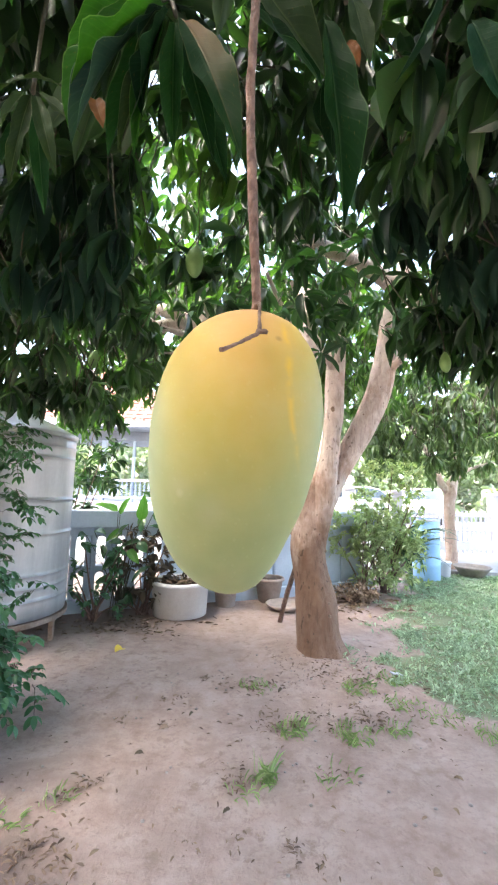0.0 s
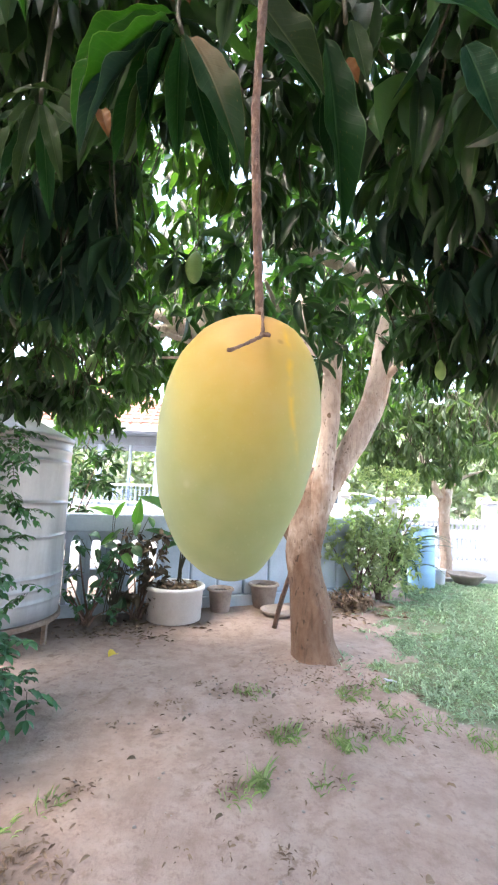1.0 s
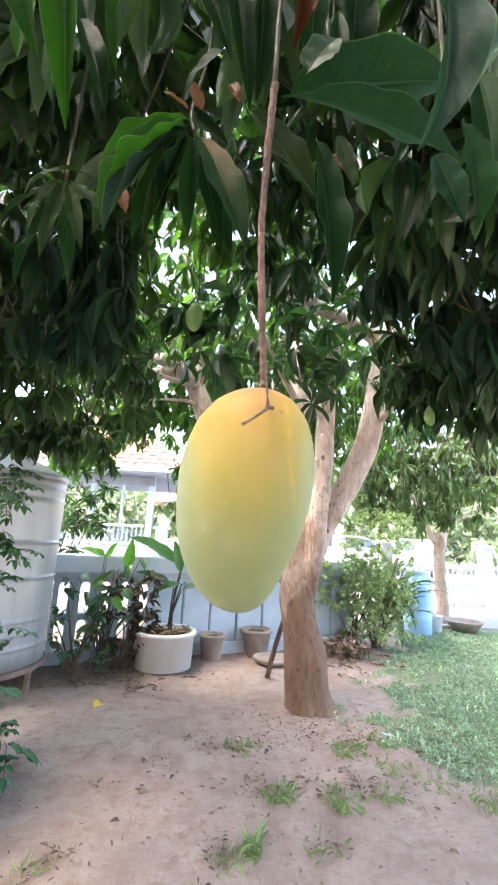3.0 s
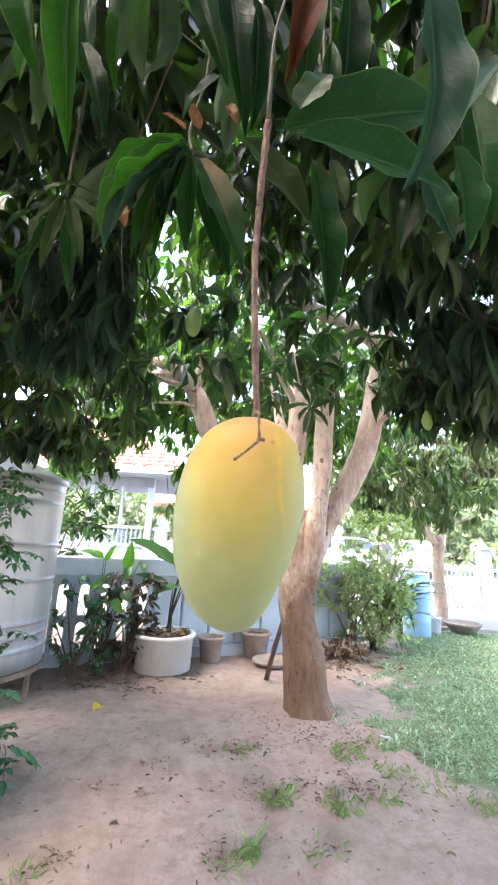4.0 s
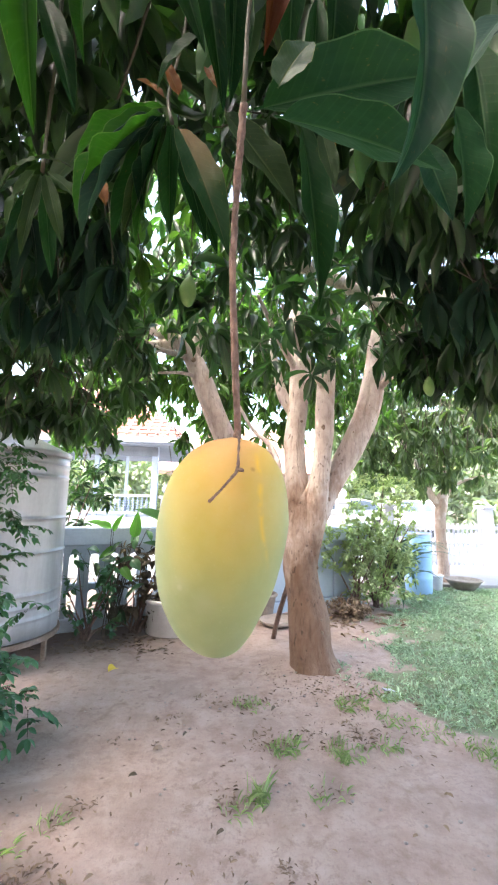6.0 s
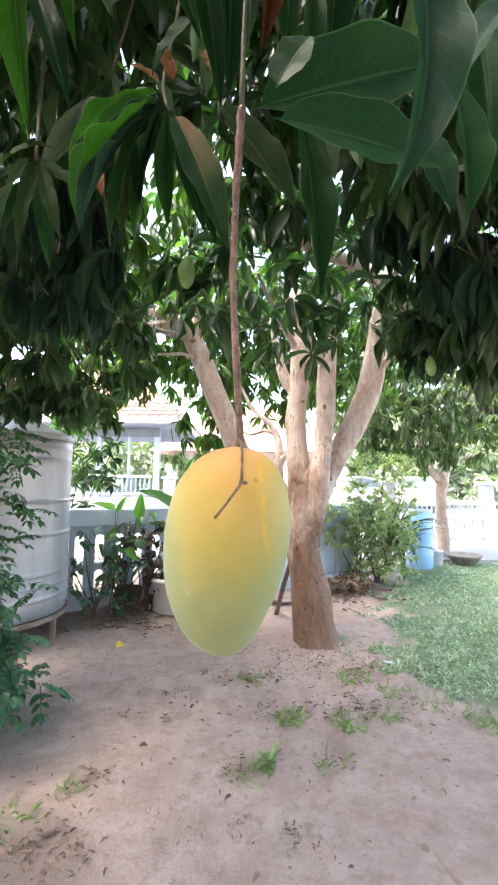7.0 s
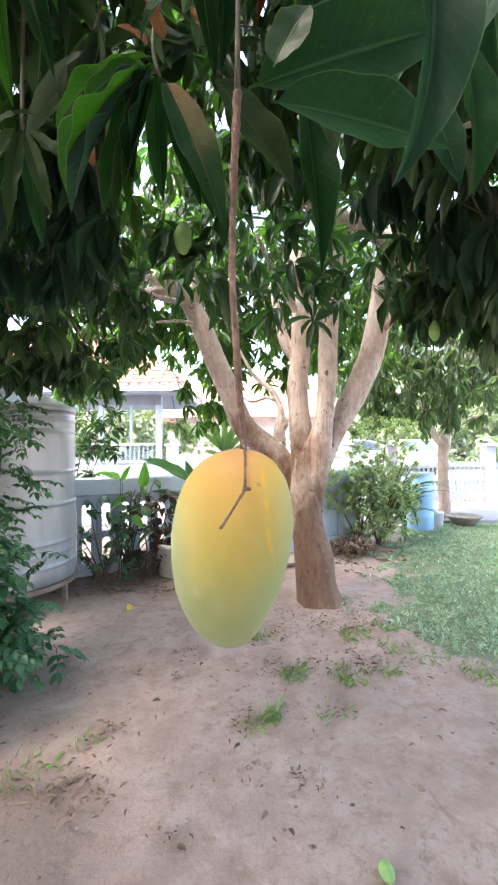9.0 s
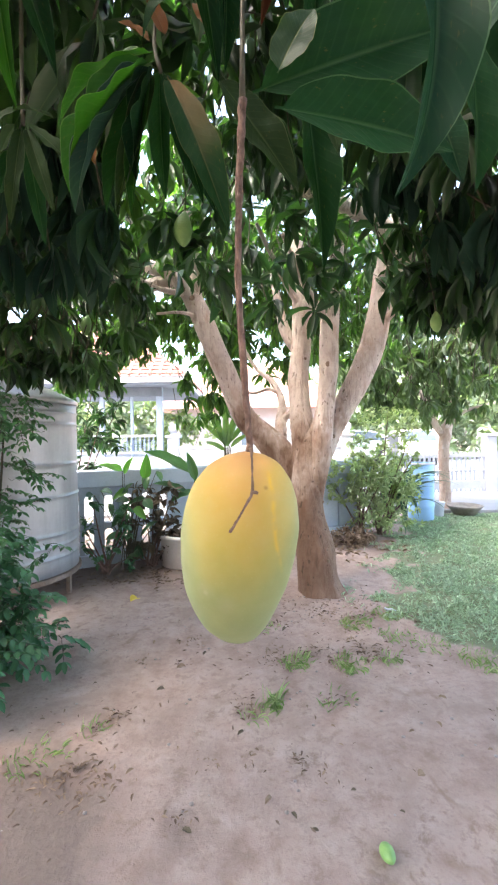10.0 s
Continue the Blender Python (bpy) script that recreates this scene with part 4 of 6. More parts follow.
# leafy twig ends that hang before the limbs, each with dark drooping leaves
TWIG_ENDS = ((0.40, 2.24, 2.19), (0.58, 2.43, 2.31), (0.50, 2.32, 2.48), (0.30, 2.46, 2.59), (0.02, 2.14, 2.27), (-0.10, 1.70, 1.98), (0.08, 2.60, 2.27), (0.14, 2.26, 2.01), (0.30, 2.24, 2.28), (-0.23, 1.86, 2.20), (-0.34, 1.78, 2.23), (-0.15, 1.83, 2.24), (0.89, 2.48, 2.32), (0.70, 2.19, 2.45), (-0.01, 2.48, 2.70), (0.24, 2.62, 2.82), (0.64, 2.41, 2.72), (-0.65, 2.54, 2.37), (0.42, 2.50, 2.08), (-0.09, 1.71, 2.30), (0.37, 2.45, 2.66),
             (0.46, 2.94, 2.66), (0.57, 2.90, 2.44), (0.73, 2.81, 2.45), (0.29, 3.10, 2.63), (0.83, 2.75, 2.54), (0.18, 2.95, 2.50), (-0.33, 2.78, 2.51), (-0.47, 2.97, 2.49), (0.66, 3.00, 2.35), (0.99, 2.77, 2.28), (-0.74, 2.90, 2.31), (0.54, 2.93, 2.77))
DROOPING = ((0.55, 1.47, 2.30), (0.69, 1.51, 2.39), (0.84, 1.53, 2.34), (1.01, 1.58, 2.33), (0.66, 1.51, 2.21), (0.83, 1.57, 2.21), (0.79, 1.26, 1.98), (0.52, 1.41, 2.14), (0.93, 1.58, 2.04), (0.74, 1.48, 2.05), (0.65, 1.57, 2.36),
            (-0.81, 1.40, 2.28), (-0.74, 1.56, 2.46), (-0.55, 1.46, 2.31), (-0.85, 1.59, 2.25), (-0.69, 1.61, 2.24), (-0.47, 1.36, 2.06), (-0.85, 1.45, 2.00), (-0.71, 1.48, 1.98), (-0.68, 1.76, 2.12))
hung, hung_runs = [], []
for spot in TWIG_ENDS:
    q = Vector(spot) - TREE
    axis = Vector((rng.uniform(-0.5, 0.5), rng.uniform(-0.5, 0.3), rng.uniform(-0.6, 0.5)))
    hung += whorl(rng, q, axis, rng.randint(8, 12), 0.19, 0.046, 0.6, (25, 95))
    hung_runs.append((q, q + Vector((rng.uniform(-0.15, 0.15), 0.25, 0.35))))
limp = []
for spot in DROOPING:
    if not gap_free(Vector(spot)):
        continue
    q = Vector(spot) - TREE
    axis = Vector((rng.uniform(-0.3, 0.3), rng.uniform(-0.2, 0.2), -1.0))
    limp += whorl(rng, q, axis, rng.randint(9, 13), 0.23, 0.05, 0.6, (8, 45))
    hung_runs.append((q, q + Vector((rng.uniform(-0.1, 0.1), 0.1, 0.4))))
tagged(leaf_mass("drooping_foliage", limp, MASS_SHAPES, M_LEAF_LIMP, tree), "long limp blackish green leaves hanging straight down", kind="stuff")
tagged(leaf_mass("hanging_foliage", hung, MASS_SHAPES, M_LEAF_HUNG, tree), "dark glossy leaves on hanging twig ends", kind="stuff")
runs += hung_runs
# thick upper crown added above the view to shut out sky light over the yard; opened on the tank's side to light the
# ground
shade_leaf_points = crown_points(2250, ((-3.4, 4.4), (-4.8, 5.4), (3.4, 4.6)), lambda p: noise.noise(p * 1.3) > -0.2 and gap_free(p) and not (view_window(p) and noise.noise(p * 2.2) < -0.22)
                              and not (-4.6 < p.x < -1.6 and 1.2 < p.y < 4.6 and noise.noise(p * 1.9) > -0.15))
# more leaves out of view, added to shade the near-left ground
shade_leaf_points += crown_points(150, ((-3.6, -1.7), (-1.8, 0.8), (3.0, 3.9))) + crown_points(150, ((-3.8, -2.7), (-1.8, 0.9), (1.4, 3.0)))
shade_leaf_points += crown_points(230, ((-4.8, -3.2), (-4.8, 0.9), (3.0, 4.2)))
upper_leaves = twigs_and_leaves(shade_leaf_points, TREE, 0.24, 0.07)[0]
tagged(leaf_mass("upper_foliage", upper_leaves, COARSE_SHAPES, M_LEAF, tree), "thick upper crown of leaves, added mostly out of view to block light", kind="stuff")
twig_mesh("twig", runs, 0.0028, tree, M_TWIG)


# ---- the hanging fruit ----
def build_mango():
    L, K = 0.1220, 0.9723
    at = Vector((-0.0050, 0.1831, 1.2369))
    fruit = thing("hanging_mango", at, "ripening yellow-green mango hanging on a brown woody stalk", "mango")
    widths = [(0.0, 0.0), (0.012, 0.0075), (0.04, 0.0139), (0.11, 0.0221), (0.207, 0.0283), (0.305, 0.0335), (0.45, 0.0372), (0.60, 0.0386), (0.743, 0.0360), (0.84, 0.0320), (0.938, 0.0228), (0.985, 0.0120), (1.0, 0.0)]
    shift = [(0.0, -0.0025), (0.1, -0.0047), (0.2, -0.0048), (0.35, -0.0033), (0.6, 0.0), (0.85, 0.0025), (1.0, 0.0045)]
    bm = bmesh.new()
    rings, seg = [], 64
    for i in range(49):
        s = 0.5 - 0.5 * math.cos(math.pi * i / 48)
        r = max(float(np.interp(s, *zip(*widths))), 0.0006) * K
        off = float(np.interp(s, *zip(*shift))) * K
        rings.append([bm.verts.new((math.cos(2 * math.pi * k / seg) * r + off, math.sin(2 * math.pi * k / seg) * r * (0.98 - 0.05 * s), (s - 0.5) * L)) for k in range(seg)])
    for a, b in zip(rings, rings[1:]):
        for k in range(seg):
            j = (k + 1) % seg
            bm.faces.new((a[k], a[j], b[j], b[k]))
    bm.faces.new(list(reversed(rings[0])))
    bm.faces.new(rings[-1])
    for turn in range(3):
        bmesh.ops.smooth_vert(bm, verts=bm.verts, factor=0.5, use_axis_x=True, use_axis_y=True, use_axis_z=True)
    body = smooth(part("fruit_body", bm, M_MANGO, fruit, "yellow fruit turning green at the tip with a sap streak"))
    body.rotation_euler = (0.0571, -0.0187, 0)

    def run(pts):
        return [(p[0] - at.x, p[1] - at.y, p[2] - at.z, p[3]) for p in pts]
    bm = bmesh.new()
    add_tube(bm, run([(0.0, 0.181, 1.291, 0.0036), (0.0015, 0.180, 1.300, 0.0024), (0.0005, 0.179, 1.318, 0.0021), (-0.001, 0.178, 1.34, 0.0022), (-0.004, 0.176, 1.40, 0.0021), (-0.003, 0.174, 1.45, 0.0022), (-0.001, 0.172, 1.49, 0.0024), (0.0, 0.171, 1.508, 0.0026)]), 12, 70, 0.32, 160.0)
    smooth(part("stalk", bm, M_STALK, fruit, "thin brown woody stalk"))
    bm = bmesh.new()
    add_tube(bm, run([(0.0012, 0.179, 1.301, 0.0011), (0.0025, 0.168, 1.297, 0.0008), (0.0025, 0.154, 1.285, 0.0006), (0.0022, 0.146, 1.2765, 0.0009), (-0.002, 0.136, 1.270, 0.0006), (-0.006, 0.127, 1.2645, 0.0006), (-0.009, 0.1206, 1.2608, 0.0008)]), 8, 40, 0.55, 420.0)
    add_tube(bm, run([(0.0022, 0.146, 1.2765, 0.0008), (0.004, 0.1455, 1.2765, 0.0011), (0.0055, 0.1455, 1.276, 0.0006)]), 8, 6, 0.3, 400.0)
    smooth(part("flower_stem", bm, M_STALK, fruit, "dry curled remnant of the flower stem"))


build_mango()


def green_mango(at, length, tilt, label):
    bm = bmesh.new()
    prof = []
    for i in range(17):
        s = 0.5 - 0.5 * math.cos(math.pi * i / 16)
        prof.append((max(0.255 * length * math.sin(math.pi * s ** 0.85) ** 0.72, 0.0008), -length + s * length))
    add_lathe(bm, prof, 24)
    for v in bm.verts:
        v.co.x += 0.05 * length * math.sin(3.1 * v.co.z / length)
    m = thing("green_mango", at, label, "mango", "unripe mangoes in the tree")
    smooth(part("fruit_body", bm, M_GREENFRUIT, m))
    bm = bmesh.new()
    add_tube(bm, [(0, 0, -0.01, 0.003), (0.004, 0.01, 0.08, 0.0022), (-0.004, 0.03, 0.22, 0.0025), (0, 0.05, 0.4, 0.003)], 6, 12)
    part("stalk", bm, M_TWIG, m)
    m.rotation_euler = (0, tilt, 0.5)
    return m


green_mango((-0.243, 1.69, 2.25), 0.150, 0.05, "small unripe green mango hanging among leaves")
green_mango((-1.118, 2.95, 2.19), 0.145, 0.12, "pale green unripe mango near the tank")
green_mango((0.874, 1.85, 1.87), 0.098, -0.1, "small green mango under the dark canopy")


# ---- near leaf sprays, each leaf by itself ----
def hang_leaf(base, tip, width, face, material, parent, droop=0.5, fold=0.35, wave=0.6, blunt=0.8, twist=0.0, sweep=0.0):
    """One large leaf from base to tip, bending as it goes; its upper face looks towards face."""
    base, tip = Vector(base), Vector(tip)
    chord = tip - base
    d = chord.normalized()
    n = Vector(face)
    n = (n - d * n.dot(d)).normalized()
    half = droop * 0.45
    way = d * math.cos(half) + n * math.sin(half)
    length = chord.length / (math.sin(half) / half if abs(half) > 1e-3 else 1.0)
    ob = new("leaf", leaf_mesh("leaf", leaf_shape(26, 8, droop, fold, wave, blunt, 0.05, twist, sweep), material))
    ob.parent = parent
    ob.matrix_basis = leaf_matrix(base - TREE, way, n, length, width)
    return ob


def spray(name, pts, label=""):
    bm = bmesh.new()
    add_tube(bm, rel(pts), 8, 14, 0.15, 60.0)
    return smooth(part(name, bm, M_TWIG, tree, label))


NEAR, YOUNG, GREY, DRY, OLIVE = M_LEAF_NEAR, M_LEAF_YOUNG, M_LEAF_GREY, M_LEAF_DRY, M_LEAF_OLIVE
BACK = (0, -1, 0.1)
fruit_twig = spray("twig", [(0.0, 0.171, 1.506, 0.0019), (0.002, 0.18, 1.60, 0.0013), (0.012, 0.19, 1.668, 0.0014), (0.031, 0.22, 1.832, 0.002), (0.06, 0.35, 2.1, 0.004)], "thin grey-green fruiting twig")
hang_leaf((0.020, 0.180, 1.510), (0.149, 0.215, 1.506), 0.050, (0.05, -1, 0.15), NEAR, fruit_twig, 0.2, 0.3, 0.5)
hang_leaf((0.007, 0.200, 1.535), (0.165, 0.235, 1.614), 0.058, (0.1, -1, -0.1), NEAR, fruit_twig, 0.15, 0.3, 0.5)
hang_leaf((0.103, 0.140, 1.642), (0.083, 0.148, 1.437), 0.0350, (0.35, -1, 0.1), M_LEAF_SHEEN, fruit_twig, 0.10, 0.28, 0.6, 1.05, 0.0, 0.42)
hang_leaf((0.196, 0.205, 1.632), (0.148, 0.200, 1.553), 0.033, (-0.5, -0.8, 0.5), GREY, fruit_twig, 0.3, 0.3, 0.8, 0.7)
hang_leaf((0.030, 0.22, 1.735), (0.013, 0.195, 1.575), 0.026, (0.3, -1, 0), M_LEAF_RUST, fruit_twig, 0.2, 0.5, 1.0)
hang_leaf((0.022, 0.180, 1.531), (0.046, 0.186, 1.577), 0.024, (0.1, -0.9, 0.5), M_LEAF_PALE, fruit_twig, 0.5, 0.3, 1.2, 0.62)
hang_leaf((0.073, 0.30, 1.622), (0.086, 0.296, 1.556), 0.018, BACK, OLIVE, fruit_twig, 0.1, 0.2)
hang_leaf((-0.015, 0.30, 1.610), (0.050, 0.301, 1.541), 0.026, (0.2, -1, 0.4), NEAR, fruit_twig, 0.3, 0.5, 1.0)
hang_leaf((-0.020, 0.255, 1.592), (0.045, 0.26, 1.504), 0.030, (0.2, -1, 0.1), OLIVE, fruit_twig, 0.2, 0.3, 0.8)
hang_leaf((0.055, 0.25, 1.575), (0.060, 0.245, 1.70), 0.020, BACK, NEAR, fruit_twig, 0.1)
top_twig = spray("twig", [(-0.04, 0.25, 1.80, 0.002), (-0.06, 0.28, 1.90, 0.002), (-0.08, 0.35, 2.05, 0.003), (-0.1, 0.5, 2.3, 0.005)])
hang_leaf((-0.052, 0.24, 1.800), (-0.018, 0.25, 1.585), 0.034, (0.2, -1, -0.1), NEAR, top_twig, 0.3, 0.3)
hang_leaf((-0.090, 0.28, 1.850), (-0.039, 0.27, 1.668), 0.032, (-0.2, -1, -0.1), NEAR, top_twig, 0.3, 0.4)
hang_leaf((-0.010, 0.23, 1.720), (-0.013, 0.25, 1.592), 0.024, (0.4, -1, 0), NEAR, top_twig, 0.2, 0.4)
hang_leaf((0.045, 0.26, 1.83), (0.040, 0.29, 1.68), 0.036, (-0.2, -1, -0.2), NEAR, top_twig, 0.3, 0.4)
hang_leaf((0.085, 0.27, 1.83), (0.080, 0.30, 1.66), 0.036, (0.3, -1, -0.2), NEAR, top_twig, 0.3, 0.4)
whorl_twig = spray("twig", [(-0.090, 0.390, 1.712, 0.0026), (-0.098, 0.40, 1.765, 0.002), (-0.085, 0.42, 1.90, 0.002), (-0.1, 0.5, 2.2, 0.004)], "twig with a bud and leaf scars")
hang_leaf((-0.096, 0.385, 1.729), (-0.210, 0.395, 1.657), 0.036, (-0.3, -0.7, 0.9), YOUNG, whorl_twig, 0.8, 0.3, 1.0)
hang_leaf((-0.098, 0.385, 1.720), (-0.194, 0.385, 1.580), 0.038, (-0.5, -0.9, 0.4), YOUNG, whorl_twig, 0.7, 0.5, 1.4)
hang_leaf((-0.100, 0.39, 1.718), (-0.186, 0.38, 1.555), 0.030, (-0.2, -1, 0.5), GREY, whorl_twig, 0.6, 0.4, 1.2)
hang_leaf((-0.098, 0.395, 1.716), (-0.145, 0.40, 1.565), 0.022, (0.3, -1, 0.2), OLIVE, whorl_twig, 0.5, 0.5, 1.2)
hang_leaf((-0.096, 0.385, 1.715), (-0.118, 0.385, 1.590), 0.018, (-0.5, -1, 0.1), NEAR, whorl_twig, 0.4, 0.6, 1.2)
hang_leaf((-0.082, 0.385, 1.702), (-0.014, 0.345, 1.515), 0.038, (0.2, -1, 0.0), M_LEAF_HALF, whorl_twig, 0.45, 0.2, 0.7)
hang_leaf((-0.102, 0.39, 1.712), (-0.128, 0.40, 1.560), 0.020, BACK, YOUNG, whorl_twig, 0.4, 0.4)
hang_leaf((-0.101, 0.40, 1.722), (-0.163, 0.42, 1.575), 0.028, BACK, NEAR, whorl_twig, 0.5, 0.4)
hang_leaf((-0.095, 0.41, 1.733), (-0.096, 0.44, 1.600), 0.026, BACK, NEAR, whorl_twig, 0.5, 0.4)
hang_leaf((-0.093, 0.42, 1.739), (-0.051, 0.46, 1.605), 0.028, BACK, NEAR, whorl_twig, 0.5, 0.4)
hang_leaf((-0.092, 0.50, 1.780), (-0.040, 0.52, 1.625), 0.034, BACK, NEAR, whorl_twig, 0.4, 0.4)
hang_leaf((-0.049, 0.30, 1.722), (-0.096, 0.33, 1.693), 0.030, (-0.3, -1, 0.4), NEAR, whorl_twig, 0.6, 0.3, 0.6, 0.65)
hang_leaf((-0.098, 0.38, 1.735), (-0.127, 0.36, 1.738), 0.022, (0, -1, 0.5), DRY, whorl_twig, 0.3, 0.4, 1.0, 0.65)
hang_leaf((-0.085, 0.40, 1.760), (-0.105, 0.39, 1.800), 0.016, (0, -1, 0.3), DRY, whorl_twig, 0.3, 0.4, 1.0, 0.65)
left_twig = spray("twig", [(-0.27, 0.32, 1.90, 0.003), (-0.30, 0.36, 2.0, 0.003), (-0.3, 0.5, 2.2, 0.004)])
hang_leaf((-0.240, 0.30, 1.900), (-0.203, 0.30, 1.606), 0.040, (0.2, -1, -0.1), YOUNG, left_twig, 0.3, 0.5, 0.6)
hang_leaf((-0.300, 0.31, 1.930), (-0.252, 0.31, 1.708), 0.044, (-0.2, -1, -0.1), YOUNG, left_twig, 0.3, 0.5, 0.6)
hang_leaf((-0.291, 0.34, 1.840), (-0.288, 0.33, 1.735), 0.024, BACK, YOUNG, left_twig, 0.2, 0.3)
hang_leaf((-0.225, 0.33, 1.80), (-0.170, 0.31, 1.640), 0.026, (0.4, -1, 0), NEAR, left_twig, 0.3, 0.3)
hang_leaf((-0.184, 0.33, 1.840), (-0.170, 0.32, 1.708), 0.016, BACK, YOUNG, left_twig, 0.3, 0.6)
hang_leaf((-0.270, 0.40, 2.017), (-0.235, 0.38, 1.828), 0.036, BACK, NEAR, left_twig, 0.3, 0.3)
olive_twig = spray("twig", [(-0.312, 0.525, 1.755, 0.003), (-0.33, 0.56, 1.87, 0.003), (-0.38, 0.66, 2.2, 0.004), (-0.42, 0.72, 2.7, 0.005)])
hang_leaf((-0.311, 0.52, 1.772), (-0.372, 0.52, 1.722), 0.024, (0.2, -0.7, 0.8), OLIVE, olive_twig, 0.9, 0.2, 1.0)
hang_leaf((-0.268, 0.53, 1.765), (-0.330, 0.52, 1.772), 0.020, (0.1, -0.6, 0.9), OLIVE, olive_twig, 0.8, 0.2, 1.0)
hang_leaf((-0.318, 0.52, 1.755), (-0.356, 0.52, 1.660), 0.024, (-0.3, -1, 0.3), OLIVE, olive_twig, 0.5, 0.2, 1.0)
hang_leaf((-0.311, 0.52, 1.750), (-0.330, 0.52, 1.612), 0.022, (0.3, -1, 0.2), OLIVE, olive_twig, 0.4, 0.2, 1.0)
hang_leaf((-0.305, 0.52, 1.748), (-0.268, 0.52, 1.628), 0.022, (0.2, -1, 0.3), OLIVE, olive_twig, 0.5, 0.2, 1.0)
hang_leaf((-0.305, 0.52, 1.752), (-0.238, 0.52, 1.690), 0.020, (0.1, -0.9, 0.6), OLIVE, olive_twig, 0.5, 0.2, 1.0)
hang_leaf((-0.325, 0.54, 1.760), (-0.415, 0.54, 1.690), 0.024, (-0.1, -0.9, 0.6), NEAR, olive_twig, 0.6, 0.2, 1.0)
hang_leaf((-0.320, 0.55, 1.750), (-0.300, 0.56, 1.600), 0.024, (0.4, -1, 0.1), NEAR, olive_twig, 0.4, 0.2, 1.0)
hang_leaf((-0.340, 0.56, 1.750), (-0.385, 0.56, 1.590), 0.026, (-0.2, -1, 0.1), NEAR, olive_twig, 0.4, 0.2, 1.0)
right_twig = spray("twig", [(0.20, 0.33, 1.72, 0.003), (0.22, 0.36, 1.85, 0.003), (0.25, 0.42, 2.1, 0.0035), (0.27, 0.5, 2.5, 0.004)])
hang_leaf((0.181, 0.320, 1.628), (0.212, 0.325, 1.548), 0.028, (-0.5, -0.9, 0.25), M_LEAF_SHEEN, right_twig, 0.4, 0.5, 1.3)
hang_leaf((0.225, 0.340, 1.700), (0.230, 0.335, 1.546), 0.042, (0.3, -1, 0.0), NEAR, right_twig, 0.3, 0.4, 0.8)
hang_leaf((0.262, 0.36, 1.80), (0.268, 0.35, 1.590), 0.044, (-0.3, -1, 0.1), NEAR, right_twig, 0.4, 0.4)
hang_leaf((0.225, 0.25, 1.830), (0.215, 0.24, 1.690), 0.036, (0.4, -1, -0.1), YOUNG, right_twig, 0.3, 0.4)
mid_twig = spray("twig", [(0.10, 0.44, 1.80, 0.003), (0.10, 0.46, 1.90, 0.003), (0.1, 0.5, 2.1, 0.0035), (0.1, 0.55, 2.5, 0.004)])
hang_leaf((0.066, 0.400, 1.732), (0.095, 0.420, 1.502), 0.040, (0.25, -1, 0.1), NEAR, mid_twig, 0.3, 0.35, 0.9)
hang_leaf((0.219, 0.45, 1.836), (0.161, 0.45, 1.705), 0.011, (0.6, -0.8, 0.3), GREY, mid_twig, 0.3, 0.4, 0.8)
hang_leaf((0.112, 0.50, 1.815), (0.132, 0.50, 1.782), 0.020, (0.1, -0.8, -0.4), DRY, mid_twig, 0.8, 0.6, 1.5, 0.6)
hang_leaf((-0.046, 0.36, 1.756), (-0.032, 0.36, 1.727), 0.014, (0.1, -0.8, -0.4), DRY, whorl_twig, 0.6, 0.6, 1.5, 0.6)
hang_leaf((-0.215, 0.50, 1.723), (-0.202, 0.50, 1.682), 0.020, (0.1, -0.8, 0.2), DRY, whorl_twig, 0.6, 0.6, 1.5, 0.6)

near_shapes = [leaf_mesh("leaf", leaf_shape(14, 6, dr, fo, wv, 0.8), M_LEAF_NEAR) for dr, fo, wv in ((0.3, 0.4, 0.6), (0.8, 0.3, 1.0), (0.5, 0.6, 0.8), (1.1, 0.4, 0.5))]
near_rng = random.Random(21)


def overhead(p):
    # sprays that hang high over the fruit, lower on the side of the lawn
    return p.z > 1.30 + (p.y + 0.08) * (1.05 if p.x < 0.12 else 0.85)


rng = near_rng
for p in crown_points(8, ((-0.8, 1.0), (0.8, 1.3), (1.9, 2.7)), overhead):
    axis = Vector((near_rng.uniform(-0.6, 0.6), near_rng.uniform(-0.5, 0.3), near_rng.uniform(-1.0, -0.2)))
    q = p - axis.normalized() * 0.25 + Vector((0, 0.05, 0.15))
    tw = spray("twig", [(*p, 0.002), (*((p + q) / 2), 0.0025), (*q, 0.003)])
    for m in whorl(near_rng, p - TREE, axis, 6, 0.2, 0.05, 0.5):
        ob = new("leaf", near_rng.choice(near_shapes))
        ob.parent = tw
        ob.matrix_basis = m
rng = random.Random(8)

# ---- pots and planters by the wall ----
def pot(name, at, r_top, r_bot, h, wall, material, label, group=""):
    t = thing(name, at, label, "plant pot", group)
    bm = bmesh.new()
    rim = h * 0.12
    add_lathe(bm, [(r_bot * 0.9, 0.0), (r_bot, 0.008), (r_top - 0.012, h - rim), (r_top + 0.008, h - rim + 0.006), (r_top + 0.01, h - 0.01), (r_top, h), (r_top - wall, h), (r_top - wall - 0.006, h - 0.01), (r_top - wall - 0.012, h - 0.08)], 48)
    smooth(part("pot_body", bm, material, t))
    bm = bmesh.new()
    add_lathe(bm, [(r_top - wall - 0.004, h - 0.075), (r_top - wall - 0.004, h - 0.045), ((r_top - wall) * 0.5, h - 0.02), (0.01, h - 0.015)], 32)
    for v in bm.verts:
        v.co.z += 0.012 * noise.noise(v.co * 30)
    part("soil", bm, M_SOIL, t)
    return t


